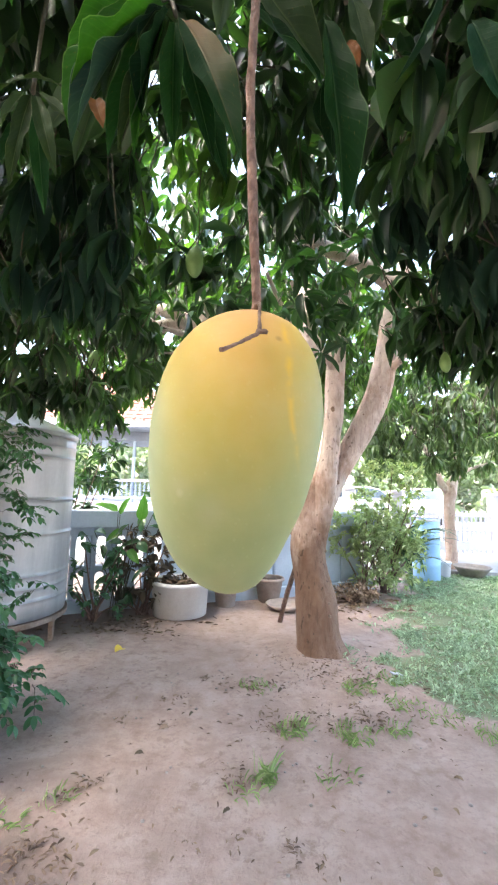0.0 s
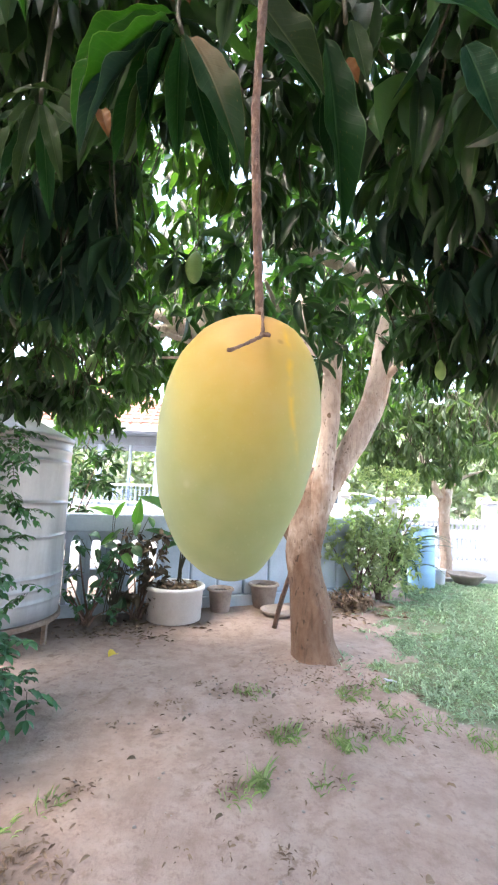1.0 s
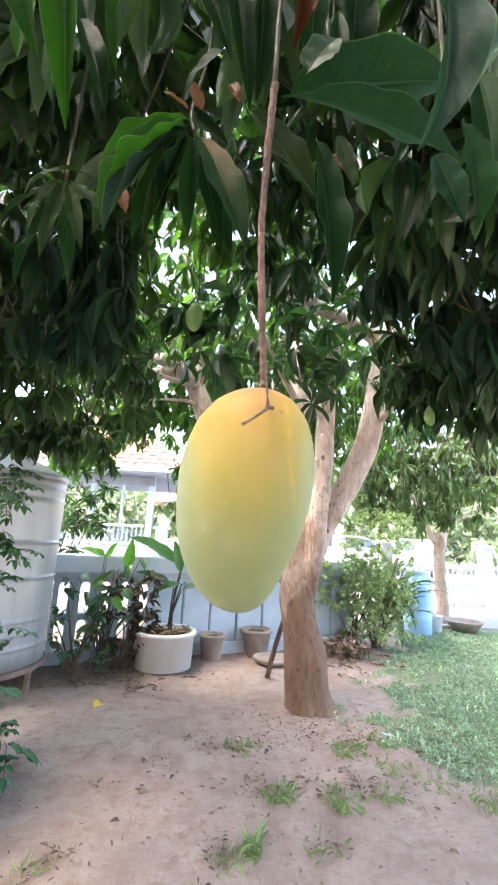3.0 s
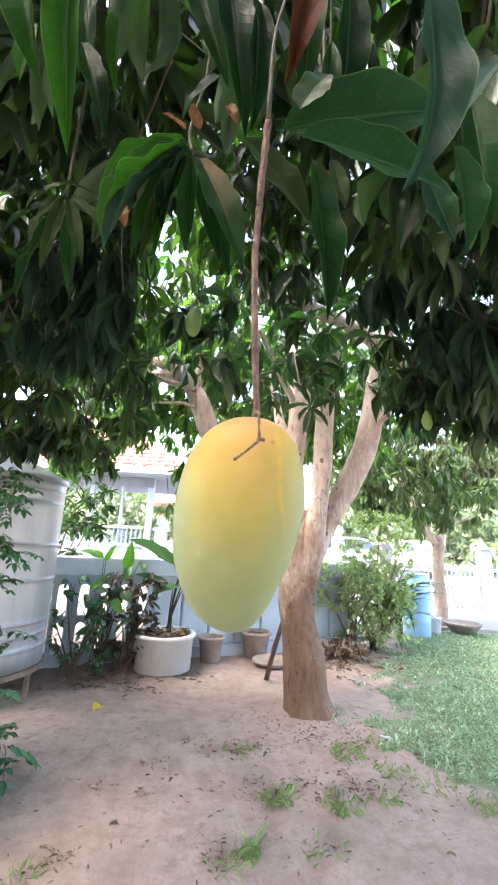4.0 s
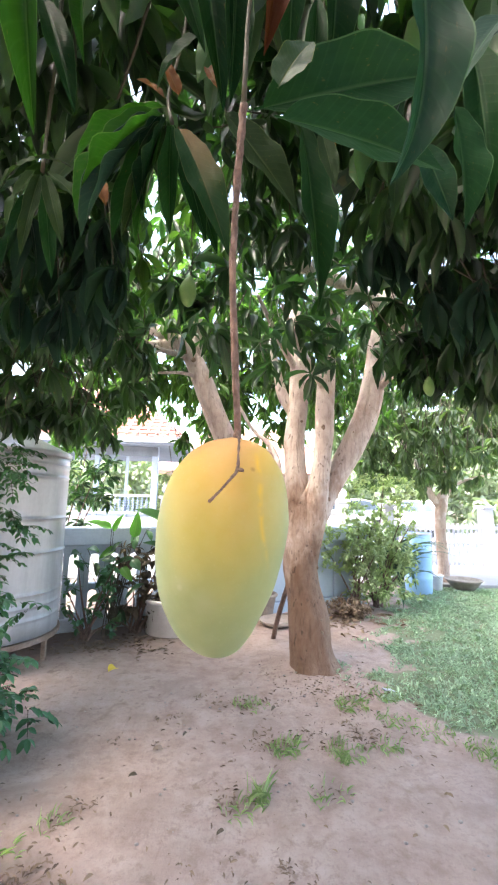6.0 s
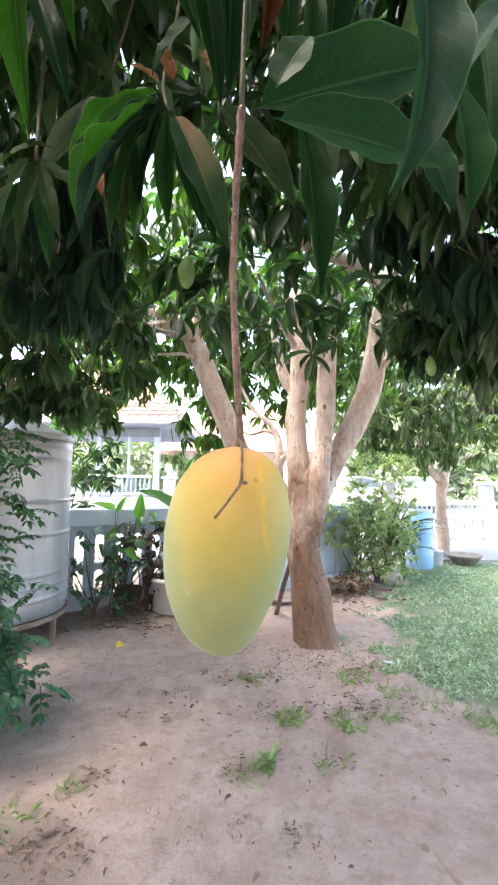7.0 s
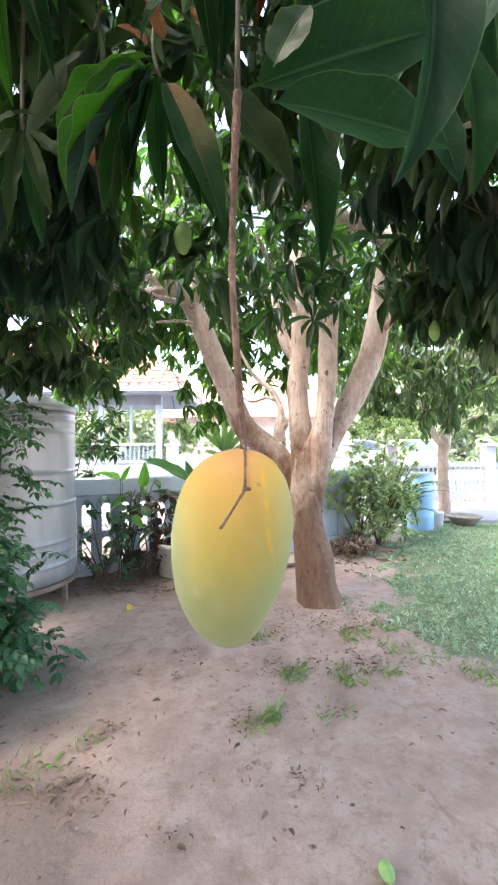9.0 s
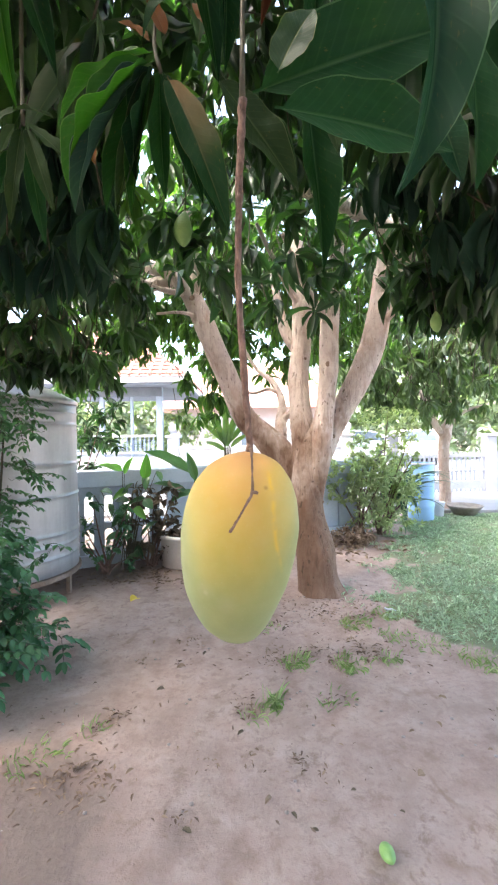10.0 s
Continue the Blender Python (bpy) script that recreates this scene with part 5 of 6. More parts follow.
pot("flower_pot", (-0.633, 4.30, 0), 0.285, 0.262, 0.325, 0.03, M_POTWHITE, "wide off-white round pot with soil and dead leaves")
pot("flower_pot", (-0.20, 4.62, 0), 0.135, 0.10, 0.24, 0.018, M_POTBROWN, "small grey-brown clay pot by the wall", "small pots")
pot("flower_pot", (0.27, 4.86, 0), 0.165, 0.115, 0.26, 0.018, M_POTBROWN, "grey-brown clay pot behind the tree trunk", "small pots")
bm = bmesh.new()
add_lathe(bm, [(0.14, 0.0), (0.19, 0.03), (0.2, 0.05), (0.185, 0.05), (0.165, 0.028), (0.01, 0.022)], 32)
tagged(smooth(solo("pot_saucer", bm, M_POTBROWN, (0.42, 4.55, 0.012))), "shallow dark round saucer on the earth", "saucer")

# blue barrel, bowl planter, white bucket by the second tree
barrel = thing("barrel", (2.66, 6.35, 0), "pale blue plastic barrel beside the strap-leaved plant", "barrel")
bm = bmesh.new()
add_lathe(bm, [(0.17, 0.0), (0.185, 0.01), (0.19, 0.2), (0.197, 0.22), (0.19, 0.24), (0.19, 0.56), (0.197, 0.58), (0.19, 0.6), (0.185, 0.86), (0.175, 0.87), (0.16, 0.868), (0.155, 0.7)], 40)
smooth(part("barrel_body", bm, M_BARREL, barrel))
bm = bmesh.new()
add_lathe(bm, [(0.19, 0.845), (0.197, 0.85), (0.197, 0.87), (0.185, 0.875)], 40, close=False)
part("rim", bm, M_WHITE, barrel, "pale rim of the barrel")
bm = bmesh.new()
add_lathe(bm, [(0.13, 0.0), (0.16, 0.01), (0.25, 0.12), (0.275, 0.15), (0.262, 0.155), (0.235, 0.12), (0.02, 0.11)], 24)
for v in bm.verts:
    v.co += Vector((noise.noise(v.co * 9), noise.noise(v.co * 9 + Vector((5, 0, 0))), 0)) * 0.012
tagged(smooth(solo("bowl_planter", bm, M_BOWL, (3.47, 6.62, 0.01))), "low mossy concrete bowl planter on the lawn", "planter")
bm = bmesh.new()
add_lathe(bm, [(0.07, 0.0), (0.075, 0.01), (0.09, 0.19), (0.098, 0.2), (0.098, 0.22), (0.085, 0.22), (0.08, 0.1)], 24)
tagged(smooth(solo("bucket", bm, M_WHITE, (3.02, 6.55, 0.01))), "small white bucket beside the blue barrel", "bucket")


# ---- neighbour's veranda house ----
def build_house():
    hs = thing("house", (-3.9, 10.4, 0), "white veranda house with terracotta roof beyond the wall", "house")
    o = Vector((-3.9, 10.4, 0))

    def bx(name, c, size, mat, bevel=0.01, label="", parent=None):
        b = bmesh.new()
        add_box(b, Vector(c) - o, size, 0, bevel)
        return part(name, b, mat, parent or hs, label)
    bx("plinth", (-3.9, 10.6, 0.45), (4.6, 3.4, 0.9), M_WHITE, 0.02)
    for x, w in ((-1.86, 0.13), (-2.46, 0.06), (-3.1, 0.1), (-3.9, 0.1), (-5.9, 0.13)):
        bx("post", (x, 9.05, 1.65), (w, w, 1.5), M_POSTBLUE)
    bx("beam", (-3.9, 9.05, 2.29), (4.2, 0.16, 0.20), M_SOFFIT_SHADE)
    bx("soffit", (-3.9, 10.5, 2.42), (5.2, 4.0, 0.05), M_SOFFIT_SHADE)
    bx("fascia", (-3.9, 8.5, 2.50), (5.3, 0.05, 0.14), M_WHITE)
    bx("fascia", (-1.27, 10.5, 2.50), (0.05, 4.0, 0.14), M_WHITE)
    # hipped roof with rows of curved tiles
    b = bmesh.new()
    x0, x1, y0, y1, z0, z1 = -6.6 - o.x, -1.22 - o.x, 8.45 - o.y, 12.6 - o.y, 2.56, 4.1
    ridge = (x0 + 1.9, x1 - 1.9, (y0 + y1) / 2)
    v = [b.verts.new(p) for p in ((x0, y0, z0), (x1, y0, z0), (x1, y1, z0), (x0, y1, z0), (ridge[0], ridge[2], z1), (ridge[1], ridge[2], z1))]
    for f in ((0, 1, 5, 4), (1, 2, 5), (2, 3, 4, 5), (3, 0, 4), (3, 2, 1, 0)):
        b.faces.new([v[i] for i in f])
    part("roof", b, M_ROOF, hs, "terracotta tiled hipped roof")
    b = bmesh.new()
    rows, half = 15, 1.9
    for i in range(rows):
        f = (i + 0.5) / rows
        z = z0 + (z1 - z0) * f + 0.03
        add_box(b, ((x0 + x1) / 2, y0 + (ridge[2] - y0) * f, z), (x1 - x0 - 2 * half * f, 0.05, 0.05))
        add_box(b, (x1 - half * f, (y0 + y1) / 2, z), (0.05, (y1 - y0) * (1 - f), 0.05))
    for i in range(26):
        f = (i + 0.5) / 26
        x = x0 + (x1 - x0) * f
        reach = min(1.0, (x - x0) / half, (x1 - x) / half)
        n = max(int(rows * reach), 1)
        add_tube(b, [(x, y0, z0 + 0.03, 0.03), (x, y0 + (ridge[2] - y0) * reach, z0 + (z1 - z0) * reach + 0.03, 0.03)], 6)
    tagged(part("roof_tiles", b, M_ROOF, hs), "", kind="stuff")
    # ornate railing between the posts
    b = bmesh.new()
    add_box(b, (0, 0, 0.42), (1.9, 0.04, 0.05))
    add_box(b, (0, 0, 0.06), (1.9, 0.04, 0.04))
    top = part("railing", b, M_WHITE, hs)
    top.location = Vector((-2.9, 9.0, 0.93)) - o
    b = bmesh.new()
    add_box(b, (0, 0, 0.24), (0.018, 0.018, 0.36))
    for k in range(5):
        a = 2 * math.pi * k / 5
        add_lathe(b, [(0.028, 0.0), (0.036, 0.012), (0.028, 0.024)], 8, (0.0, 0.0, 0.1 + 0.05 * k))
    bar = part("railing_bar", b, M_POSTBLUE, hs)
    for k in range(20):
        ob = bar if k == 0 else new("railing_bar", bar.data)
        ob.parent = hs
        ob.location = Vector((-3.8 + 0.095 * k, 9.0, 0.93)) - o


build_house()


def boundary_wall(name, x0, x1, y, h, label):
    w = tagged(new(name), label, "wall", kind="structure")
    b = bmesh.new()
    add_box(b, ((x0 + x1) / 2, y, h / 2), (x1 - x0, 0.14, h), 0, 0.01)
    part("panel", b, M_WHITE, w)
    b = bmesh.new()
    add_box(b, ((x0 + x1) / 2, y, h + 0.03), (x1 - x0 + 0.04, 0.2, 0.06), 0, 0.01)
    part("coping", b, M_WHITE, w)
    n = int((x1 - x0) / 1.2) + 1
    b = bmesh.new()
    add_box(b, (0, 0, (h + 0.25) / 2), (0.24, 0.24, h + 0.25), 0, 0.015)
    add_box(b, (0, 0, h + 0.28), (0.32, 0.32, 0.06), 0, 0.01)
    add_lathe(b, [(0.10, h + 0.31), (0.06, h + 0.35), (0.12, h + 0.42), (0.11, h + 0.50), (0.02, h + 0.56)], 16)
    pil = part("pillar", b, M_WHITE, w)
    for k in range(n):
        ob = pil if k == 0 else new("pillar", pil.data)
        ob.parent = w
        ob.location = (x0 + (x1 - x0) * k / max(n - 1, 1), y, 0)


def plain_wall(name, centre, size, label):
    bm = bmesh.new()
    add_box(bm, centre, size, 0, 0.02)
    return tagged(solo(name, bm, M_FAR), label, "wall", kind="structure")


# plain plastered wall added unseen behind the camera; closes the yard and blocks low sky light
plain_wall("wall_back", (0, -5.0, 1.3), (14.0, 0.2, 2.6), "plain pale plastered wall added out of view to close the yard")
boundary_wall("wall_street", -1.6, 2.2, 9.2, 1.05, "bright white boundary wall with capped pillars")


def build_far_house():
    hs = thing("far_house", (0.2, 17.5, 0), "far pale house with a red tiled roof", "house")
    b = bmesh.new()
    add_box(b, (0, 0, 1.2), (6.0, 3.5, 2.4), 0, 0.02)
    part("wall", b, M_FAR, hs)
    b = bmesh.new()
    v = [b.verts.new(p) for p in ((-3.6, -2.3, 2.35), (3.6, -2.3, 2.35), (3.6, 2.3, 2.35), (-3.6, 2.3, 2.35), (-1.4, 0, 4.3), (1.4, 0, 4.3))]
    for f in ((0, 1, 5, 4), (1, 2, 5), (2, 3, 4, 5), (3, 0, 4), (3, 2, 1, 0)):
        b.faces.new([v[i] for i in f])
    part("roof", b, M_ROOF, hs, "red tiled roof")
    for x in (0.0, 1.8):
        b = bmesh.new()
        add_box(b, (x, -1.76, 1.4), (0.9, 0.08, 1.1), 0, 0.01)
        w = part("window", b, M_WHITE, hs)
        b = bmesh.new()
        add_box(b, (x, -1.80, 1.4), (0.76, 0.05, 0.95), 0, 0.01)
        part("pane", b, M_GLASS, w)


build_far_house()


# ---- white picket gate and fence by the drive ----
def build_fence():
    f = tagged(new("fence_gate"), "white metal picket fence along the drive", "fence", kind="structure")
    x0, y0, x1, y1 = 3.0, 8.6, 9.6, 9.4
    ang = math.atan2(y1 - y0, x1 - x0)
    mid = ((x0 + x1) / 2, (y0 + y1) / 2)
    ln = math.hypot(x1 - x0, y1 - y0)
    for z, h in ((0.22, 0.18), (0.84, 0.07), (0.52, 0.04)):
        b = bmesh.new()
        add_box(b, (*mid, z), (ln, 0.05, h), ang, 0.006)
        part("rail", b, M_FENCE, f)
    b = bmesh.new()
    add_box(b, (0, 0, 0.5), (0.045, 0.03, 0.84), ang, 0.004)
    bar = part("picket", b, M_FENCE, f)
    n = 66
    for k in range(n):
        ob = bar if k == 0 else new("picket", bar.data)
        ob.parent = f
        s = k / (n - 1)
        ob.location = (x0 + (x1 - x0) * s, y0 + (y1 - y0) * s, 0)
    b = bmesh.new()
    add_box(b, (0, 0, 0.62), (0.22, 0.22, 1.24), ang, 0.015)
    add_box(b, (0, 0, 1.27), (0.3, 0.3, 0.06), ang, 0.01)
    post = part("gate_post", b, M_FENCE, f)
    for k, s in enumerate((0.0, 0.33, 0.66, 1.0)):
        ob = post if k == 0 else new("gate_post", post.data)
        ob.parent = f
        ob.location = (x0 + (x1 - x0) * s, y0 + (y1 - y0) * s + 0.03, 0)


build_fence()


# ---- parked cars in the street ----
def build_car(at, turn, paint, label):
    car = thing("parked_car", at, label, "car", "parked cars")
    car.rotation_euler = (0, 0, turn)
    outline = [(-2.1, 0.32), (-2.15, 0.62), (-2.05, 0.85), (-1.45, 0.95), (-0.75, 1.40), (-0.4, 1.46), (0.7, 1.46), (1.2, 1.36), (1.75, 0.98), (2.1, 0.92), (2.18, 0.6), (2.1, 0.32)]
    b = bmesh.new()
    sides = []
    for y, k in ((-0.82, 1.0), (-0.74, 1.0), (0.74, 1.0), (0.82, 1.0)):
        inset = 0.0 if abs(y) < 0.8 else 0.03
        sides.append([b.verts.new((x, y * (1 - 0.16 * max(0, z - 0.95)), z - (inset if z > 0.9 else 0))) for x, z in outline])
    for s, q in zip(sides, sides[1:]):
        for i in range(len(outline)):
            j = (i + 1) % len(outline)
            b.faces.new((s[i], s[j], q[j], q[i]))
    b.faces.new(sides[0])
    b.faces.new(list(reversed(sides[-1])))
    bmesh.ops.recalc_face_normals(b, faces=b.faces)
    body = part("car_body", b, paint, car)
    for sgn in (-1, 1):
        b = bmesh.new()
        pts = [(-1.30, 1.0), (-0.72, 1.36), (-0.38, 1.40), (0.66, 1.40), (1.12, 1.32), (1.55, 1.02)]
        vs = [b.verts.new((x, sgn * (0.83 * (1 - 0.16 * (z - 0.95)) + 0.004), z)) for x, z in pts]
        b.faces.new(vs if sgn < 0 else list(reversed(vs)))
        bmesh.ops.solidify(b, geom=b.faces[:], thickness=0.02)
        part("side_window", b, M_GLASS, body, "tinted side glass")
    for (xa, za), (xb, zb) in (((-1.42, 0.975), (-0.78, 1.385)), ((1.72, 1.01), (1.22, 1.355))):
        b = bmesh.new()
        off = 0.012 if xa > 0 else -0.012
        vs = [b.verts.new(p) for p in ((xa + off, -0.68, za + 0.01), (xa + off, 0.68, za + 0.01), (xb + off, 0.62, zb + 0.01), (xb + off, -0.62, zb + 0.01))]
        b.faces.new(vs)
        bmesh.ops.solidify(b, geom=b.faces[:], thickness=0.015)
        part("windscreen", b, M_GLASS, body, "tinted windscreen")
    for x in (-1.35, 1.35):
        for y in (-0.76, 0.76):
            b = bmesh.new()
            bmesh.ops.create_cone(b, cap_ends=True, segments=24, radius1=0.31, radius2=0.31, depth=0.2, matrix=Matrix.Translation((x, y, 0.31)) @ Matrix.Rotation(radians(90), 4, "X"))
            wheel = part("wheel", b, M_TYRE, car)
            b = bmesh.new()
            bmesh.ops.create_cone(b, cap_ends=True, segments=16, radius1=0.18, radius2=0.16, depth=0.22, matrix=Matrix.Translation((x, y, 0.31)) @ Matrix.Rotation(radians(90), 4, "X"))
            part("rim", b, M_CARGREY, wheel, "silver wheel rim")


build_car((4.3, 18.3, 0.05), radians(10), M_CARGREY, "silver parked car behind the green bush")
build_car((7.6, 18.6, 0.05), radians(70), M_CARWHITE, "white parked car near the picket fence")


# ---- second tree, bush, shrubs ----
def small_tree(at, trunk, crown_boxes, n, length, width, material, label, group=""):
    t = thing("tree", at, label, "tree", group)
    b = bmesh.new()
    for run in trunk:
        add_tube(b, run, 14, 24, 0.2, 5.0)
    smooth(part("trunk", b, M_BARK_YOUNG, t))
    pts = []
    for box, k in crown_boxes:
        (x0, x1), (y0, y1), (z0, z1) = box
        c, h = Vector(((x0 + x1) / 2, (y0 + y1) / 2, (z0 + z1) / 2)), Vector(((x1 - x0) / 2, (y1 - y0) / 2, (z1 - z0) / 2))

        def inside(p):
            q = p - c
            r = math.sqrt((q.x / h.x) ** 2 + (q.y / h.y) ** 2 + (q.z / h.z) ** 2)
            return 0.35 < r < 1.0 + 0.25 * noise.noise(p * 2.3)
        pts += crown_points(int(n * k), box, inside)
    lv, rn = twigs_and_leaves(pts, Vector((0, 0, 0)), length, width)
    tagged(leaf_mass("crown", lv, MASS_SHAPES, material, t), "", kind="stuff")
    twig_mesh("twig", rn, 0.005, t, M_TWIG)
    return t


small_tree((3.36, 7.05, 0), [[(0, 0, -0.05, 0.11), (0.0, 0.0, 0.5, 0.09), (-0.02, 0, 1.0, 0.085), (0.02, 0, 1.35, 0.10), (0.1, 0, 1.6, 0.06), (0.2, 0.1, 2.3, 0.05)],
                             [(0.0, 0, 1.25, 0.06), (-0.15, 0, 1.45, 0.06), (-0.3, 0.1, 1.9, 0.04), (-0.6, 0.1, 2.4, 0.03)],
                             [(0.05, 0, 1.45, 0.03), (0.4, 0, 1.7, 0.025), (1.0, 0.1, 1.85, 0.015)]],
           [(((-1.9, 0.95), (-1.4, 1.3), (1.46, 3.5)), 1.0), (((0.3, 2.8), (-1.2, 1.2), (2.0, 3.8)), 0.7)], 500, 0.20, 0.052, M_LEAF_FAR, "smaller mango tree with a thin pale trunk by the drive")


def bush(name, at, box, n, length, width, material, label, stems=6, shapes=ROUND_SHAPES, count=(7, 11), group=""):
    t = thing(name, at, label, "shrub", group)
    (x0, x1), (y0, y1), (z0, z1) = box
    pts = crown_points(n, box, lambda p: noise.noise(p * 4.0 + Vector(at)) > -0.08 - 0.3 * (1 - p.z / z1))
    for k in range(stems):
        q = pts[k * len(pts) // stems]
        b = bmesh.new()
        add_tube(b, [(rng.uniform(-0.06, 0.06), rng.uniform(-0.06, 0.06), -0.02, 0.012), (q.x * 0.4, q.y * 0.4, q.z * 0.5, 0.009), (q.x, q.y, q.z, 0.004)], 6, 8)
        part("stem", b, M_STALK, t)
    lv = []
    for p in pts:
        axis = Vector((rng.uniform(-1, 1), rng.uniform(-1, 1), rng.uniform(-0.3, 0.9)))
        lv += whorl(rng, p, axis, rng.randint(*count), length, width, 0.8, (15, 95))
    tagged(leaf_mass("leaves", lv, shapes, material, t), "", kind="stuff")
    return t


bush("green_bush", (1.74, 5.4, 0), ((-0.42, 0.40), (-0.35, 0.35), (0.14, 1.05)), 420, 0.068, 0.025, M_LEAF_BUSH, "light green leafy bush with dry leaves at its foot", 10)
bush("green_bush", (1.42, 5.3, 0), ((-0.40, 0.35), (-0.25, 0.25), (0.45, 1.0)), 150, 0.068, 0.025, M_LEAF_BUSH, "airy light green bush on thin bare stems", 9)
bush("green_bush", (1.76, 5.5, 0), ((-0.42, 0.45), (-0.3, 0.3), (0.5, 1.66)), 250, 0.070, 0.025, M_LEAF_BUSH, "tall light green bush behind the lawn", 6)
bush("tank_shrub", (-2.1, 4.9, 0), ((-0.25, 0.55), (-0.3, 0.4), (0.95, 2.0)), 70, 0.13, 0.04, M_LEAF, "dark leafy shrub between tank and house", 5, MASS_SHAPES)
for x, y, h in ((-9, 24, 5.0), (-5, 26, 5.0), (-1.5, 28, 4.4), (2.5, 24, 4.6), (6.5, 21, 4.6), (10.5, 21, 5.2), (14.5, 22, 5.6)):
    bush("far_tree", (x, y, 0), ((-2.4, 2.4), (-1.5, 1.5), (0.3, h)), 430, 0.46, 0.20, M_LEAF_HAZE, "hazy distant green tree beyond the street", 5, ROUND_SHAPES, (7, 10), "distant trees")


# ---- foreground shrub with feathery leaves ----
def feather(rng, lv, runs, base, d, length, leaf_l, leaf_w, pairs):
    """One compound leaf: a drooping rib with leaflets in pairs."""
    d = Vector(d).normalized()
    side = d.cross(Vector((0, 0, 1)))
    side = side.normalized() if side.length > 0.05 else Vector((1, 0, 0))
    p, prev = Vector(base), Vector(base)
    for i in range(pairs):
        d = (d + Vector((0, 0, -0.09))).normalized()
        p = p + d * (length / pairs)
        runs.append((p.copy(), prev.copy()))
        prev = p.copy()
        for sg in (-1, 1):
            w = (side * sg + d * 0.7 + Vector((0, 0, rng.uniform(-0.5, 0.05)))).normalized()
            s = rng.uniform(0.75, 1.15)
            lv.append(leaf_matrix(p, w, Vector((rng.uniform(-0.4, 0.4), rng.uniform(-0.4, 0.4), 1)), leaf_l * s, leaf_w * s))
    lv.append(leaf_matrix(p, d, (0, 0, 1), leaf_l * 1.1, leaf_w))


def feather_shrub(at, box, n, label, keep=None):
    t = thing("feathery_shrub", at, label, "shrub", "feathery shrubs")
    lv, runs = [], []
    pts = crown_points(n, box, keep)
    for k in range(7):
        q = pts[k * n // 7]
        b = bmesh.new()
        add_tube(b, [(rng.uniform(-0.05, 0.05), rng.uniform(-0.05, 0.05), -0.02, 0.016), (q.x * 0.5, q.y * 0.5, q.z * 0.55, 0.011), (q.x, q.y, q.z, 0.005)], 7, 10)
        part("stem", b, M_TWIG, t)
    for p in pts:
        a = rng.uniform(0, 6.28)
        feather(rng, lv, runs, p, (math.cos(a), math.sin(a), rng.uniform(-0.5, 0.4)), rng.uniform(0.15, 0.24), 0.064, 0.031, rng.randint(3, 6))
    tagged(leaf_mass("leaves", lv, ROUND_SHAPES, M_LEAF_SHRUB, t), "", kind="stuff")
    twig_mesh("leaf_rib", runs, 0.0011, t, M_TWIG)


feather_shrub((-1.62, 2.55, 0), ((-0.40, 0.50), (-0.4, 0.3), (0.55, 1.78)), 270, "green feathery-leaved shrub growing in front of the tank",
              lambda p: p.x < 0.06 + 0.50 * noise.noise(p * 3.2) + 0.06 * abs(p.z - 1.1))
feather_shrub((-1.50, 2.1, 0), ((-0.3, 0.50), (-0.3, 0.3), (0.12, 0.84)), 560, "low feathery-leaved shrub spreading over the earth",
              lambda p: p.x + p.z * 0.40 < 0.37 + 0.35 * noise.noise(p * 4))


# ---- strap-leaved plant and broad-leaved plants ----
def leafy_plant(name, at, specs, shape, material, label, stem_r=0.0):
    """specs: base offset, direction, face, length, width of each leaf."""
    t = thing(name, at, label, "plant")
    me = leaf_mesh("leaf", shape, material)
    for base, d, up, ln, w in specs:
        ob = new("leaf", me)
        ob.parent = t
        ob.matrix_basis = leaf_matrix(base, d, up, ln, w)
    if stem_r:
        for base, d, up, ln, w in specs:
            b = bmesh.new()
            q = Vector(base)
            add_tube(b, [(rng.uniform(-0.03, 0.03), rng.uniform(-0.03, 0.03), 0, stem_r * 1.3), (q.x * 0.4, q.y * 0.4, q.z * 0.55, stem_r), (*q, stem_r * 0.7)], 6, 6)
            part("stem", b, M_TWIG, t)
    return t


strap = []
for i in range(44):
    a = i * 2.4
    el = rng.uniform(0.7, 3.2)
    strap.append(((0, 0, rng.uniform(0.1, 0.5)), (math.cos(a), math.sin(a), el), (-math.cos(a), -math.sin(a), 1.0), rng.uniform(0.6, 0.95), rng.uniform(0.065, 0.095)))
leafy_plant("strap_leaf_plant", (2.02, 5.85, 0), strap[:26], leaf_shape(10, 2, 1.3, 0.06, 0, 0.5, 0.0), M_BLADE, "dark green strap-leaved plant at the edge of the bush")
leafy_plant("strap_leaf_plant", (2.26, 5.95, 0), strap, leaf_shape(10, 2, 1.7, 0.06, 0, 0.5, 0.0), M_STRAP, "dark strap-leaved plant arching in front of the blue barrel")

def leaf_run(a, b, up, w):
    """A leaf from a to b, its face towards up."""
    a, b = Vector(a), Vector(b)
    return (a, b - a, up, (b - a).length * 1.04, w)


broad = [leaf_run((0.08, 0.0, 0.62), (-0.41, -0.06, 0.93), (0.35, -0.7, 0.7), 0.15), leaf_run((0.10, 0.0, 0.46), (-0.17, -0.12, 0.40), (0.1, -0.5, 1), 0.11),
         leaf_run((0.08, 0, 0.55), (0.02, -0.1, 0.86), (0.3, -0.9, 0.2), 0.10), leaf_run((0.1, 0, 0.40), (0.36, -0.15, 0.50), (0, -0.6, 0.8), 0.10),
         leaf_run((0.02, 0, 0.42), (-0.30, -0.16, 0.60), (0.2, -0.6, 0.9), 0.10)]
leafy_plant("broad_leaf_plant", (-0.62, 4.36, 0.28), broad, leaf_shape(8, 4, 0.35, 0.4, 0.6, 0.75, 0.1), M_BLADE, "broad-leaved green plant growing from the white pot", 0.008)
climber = []
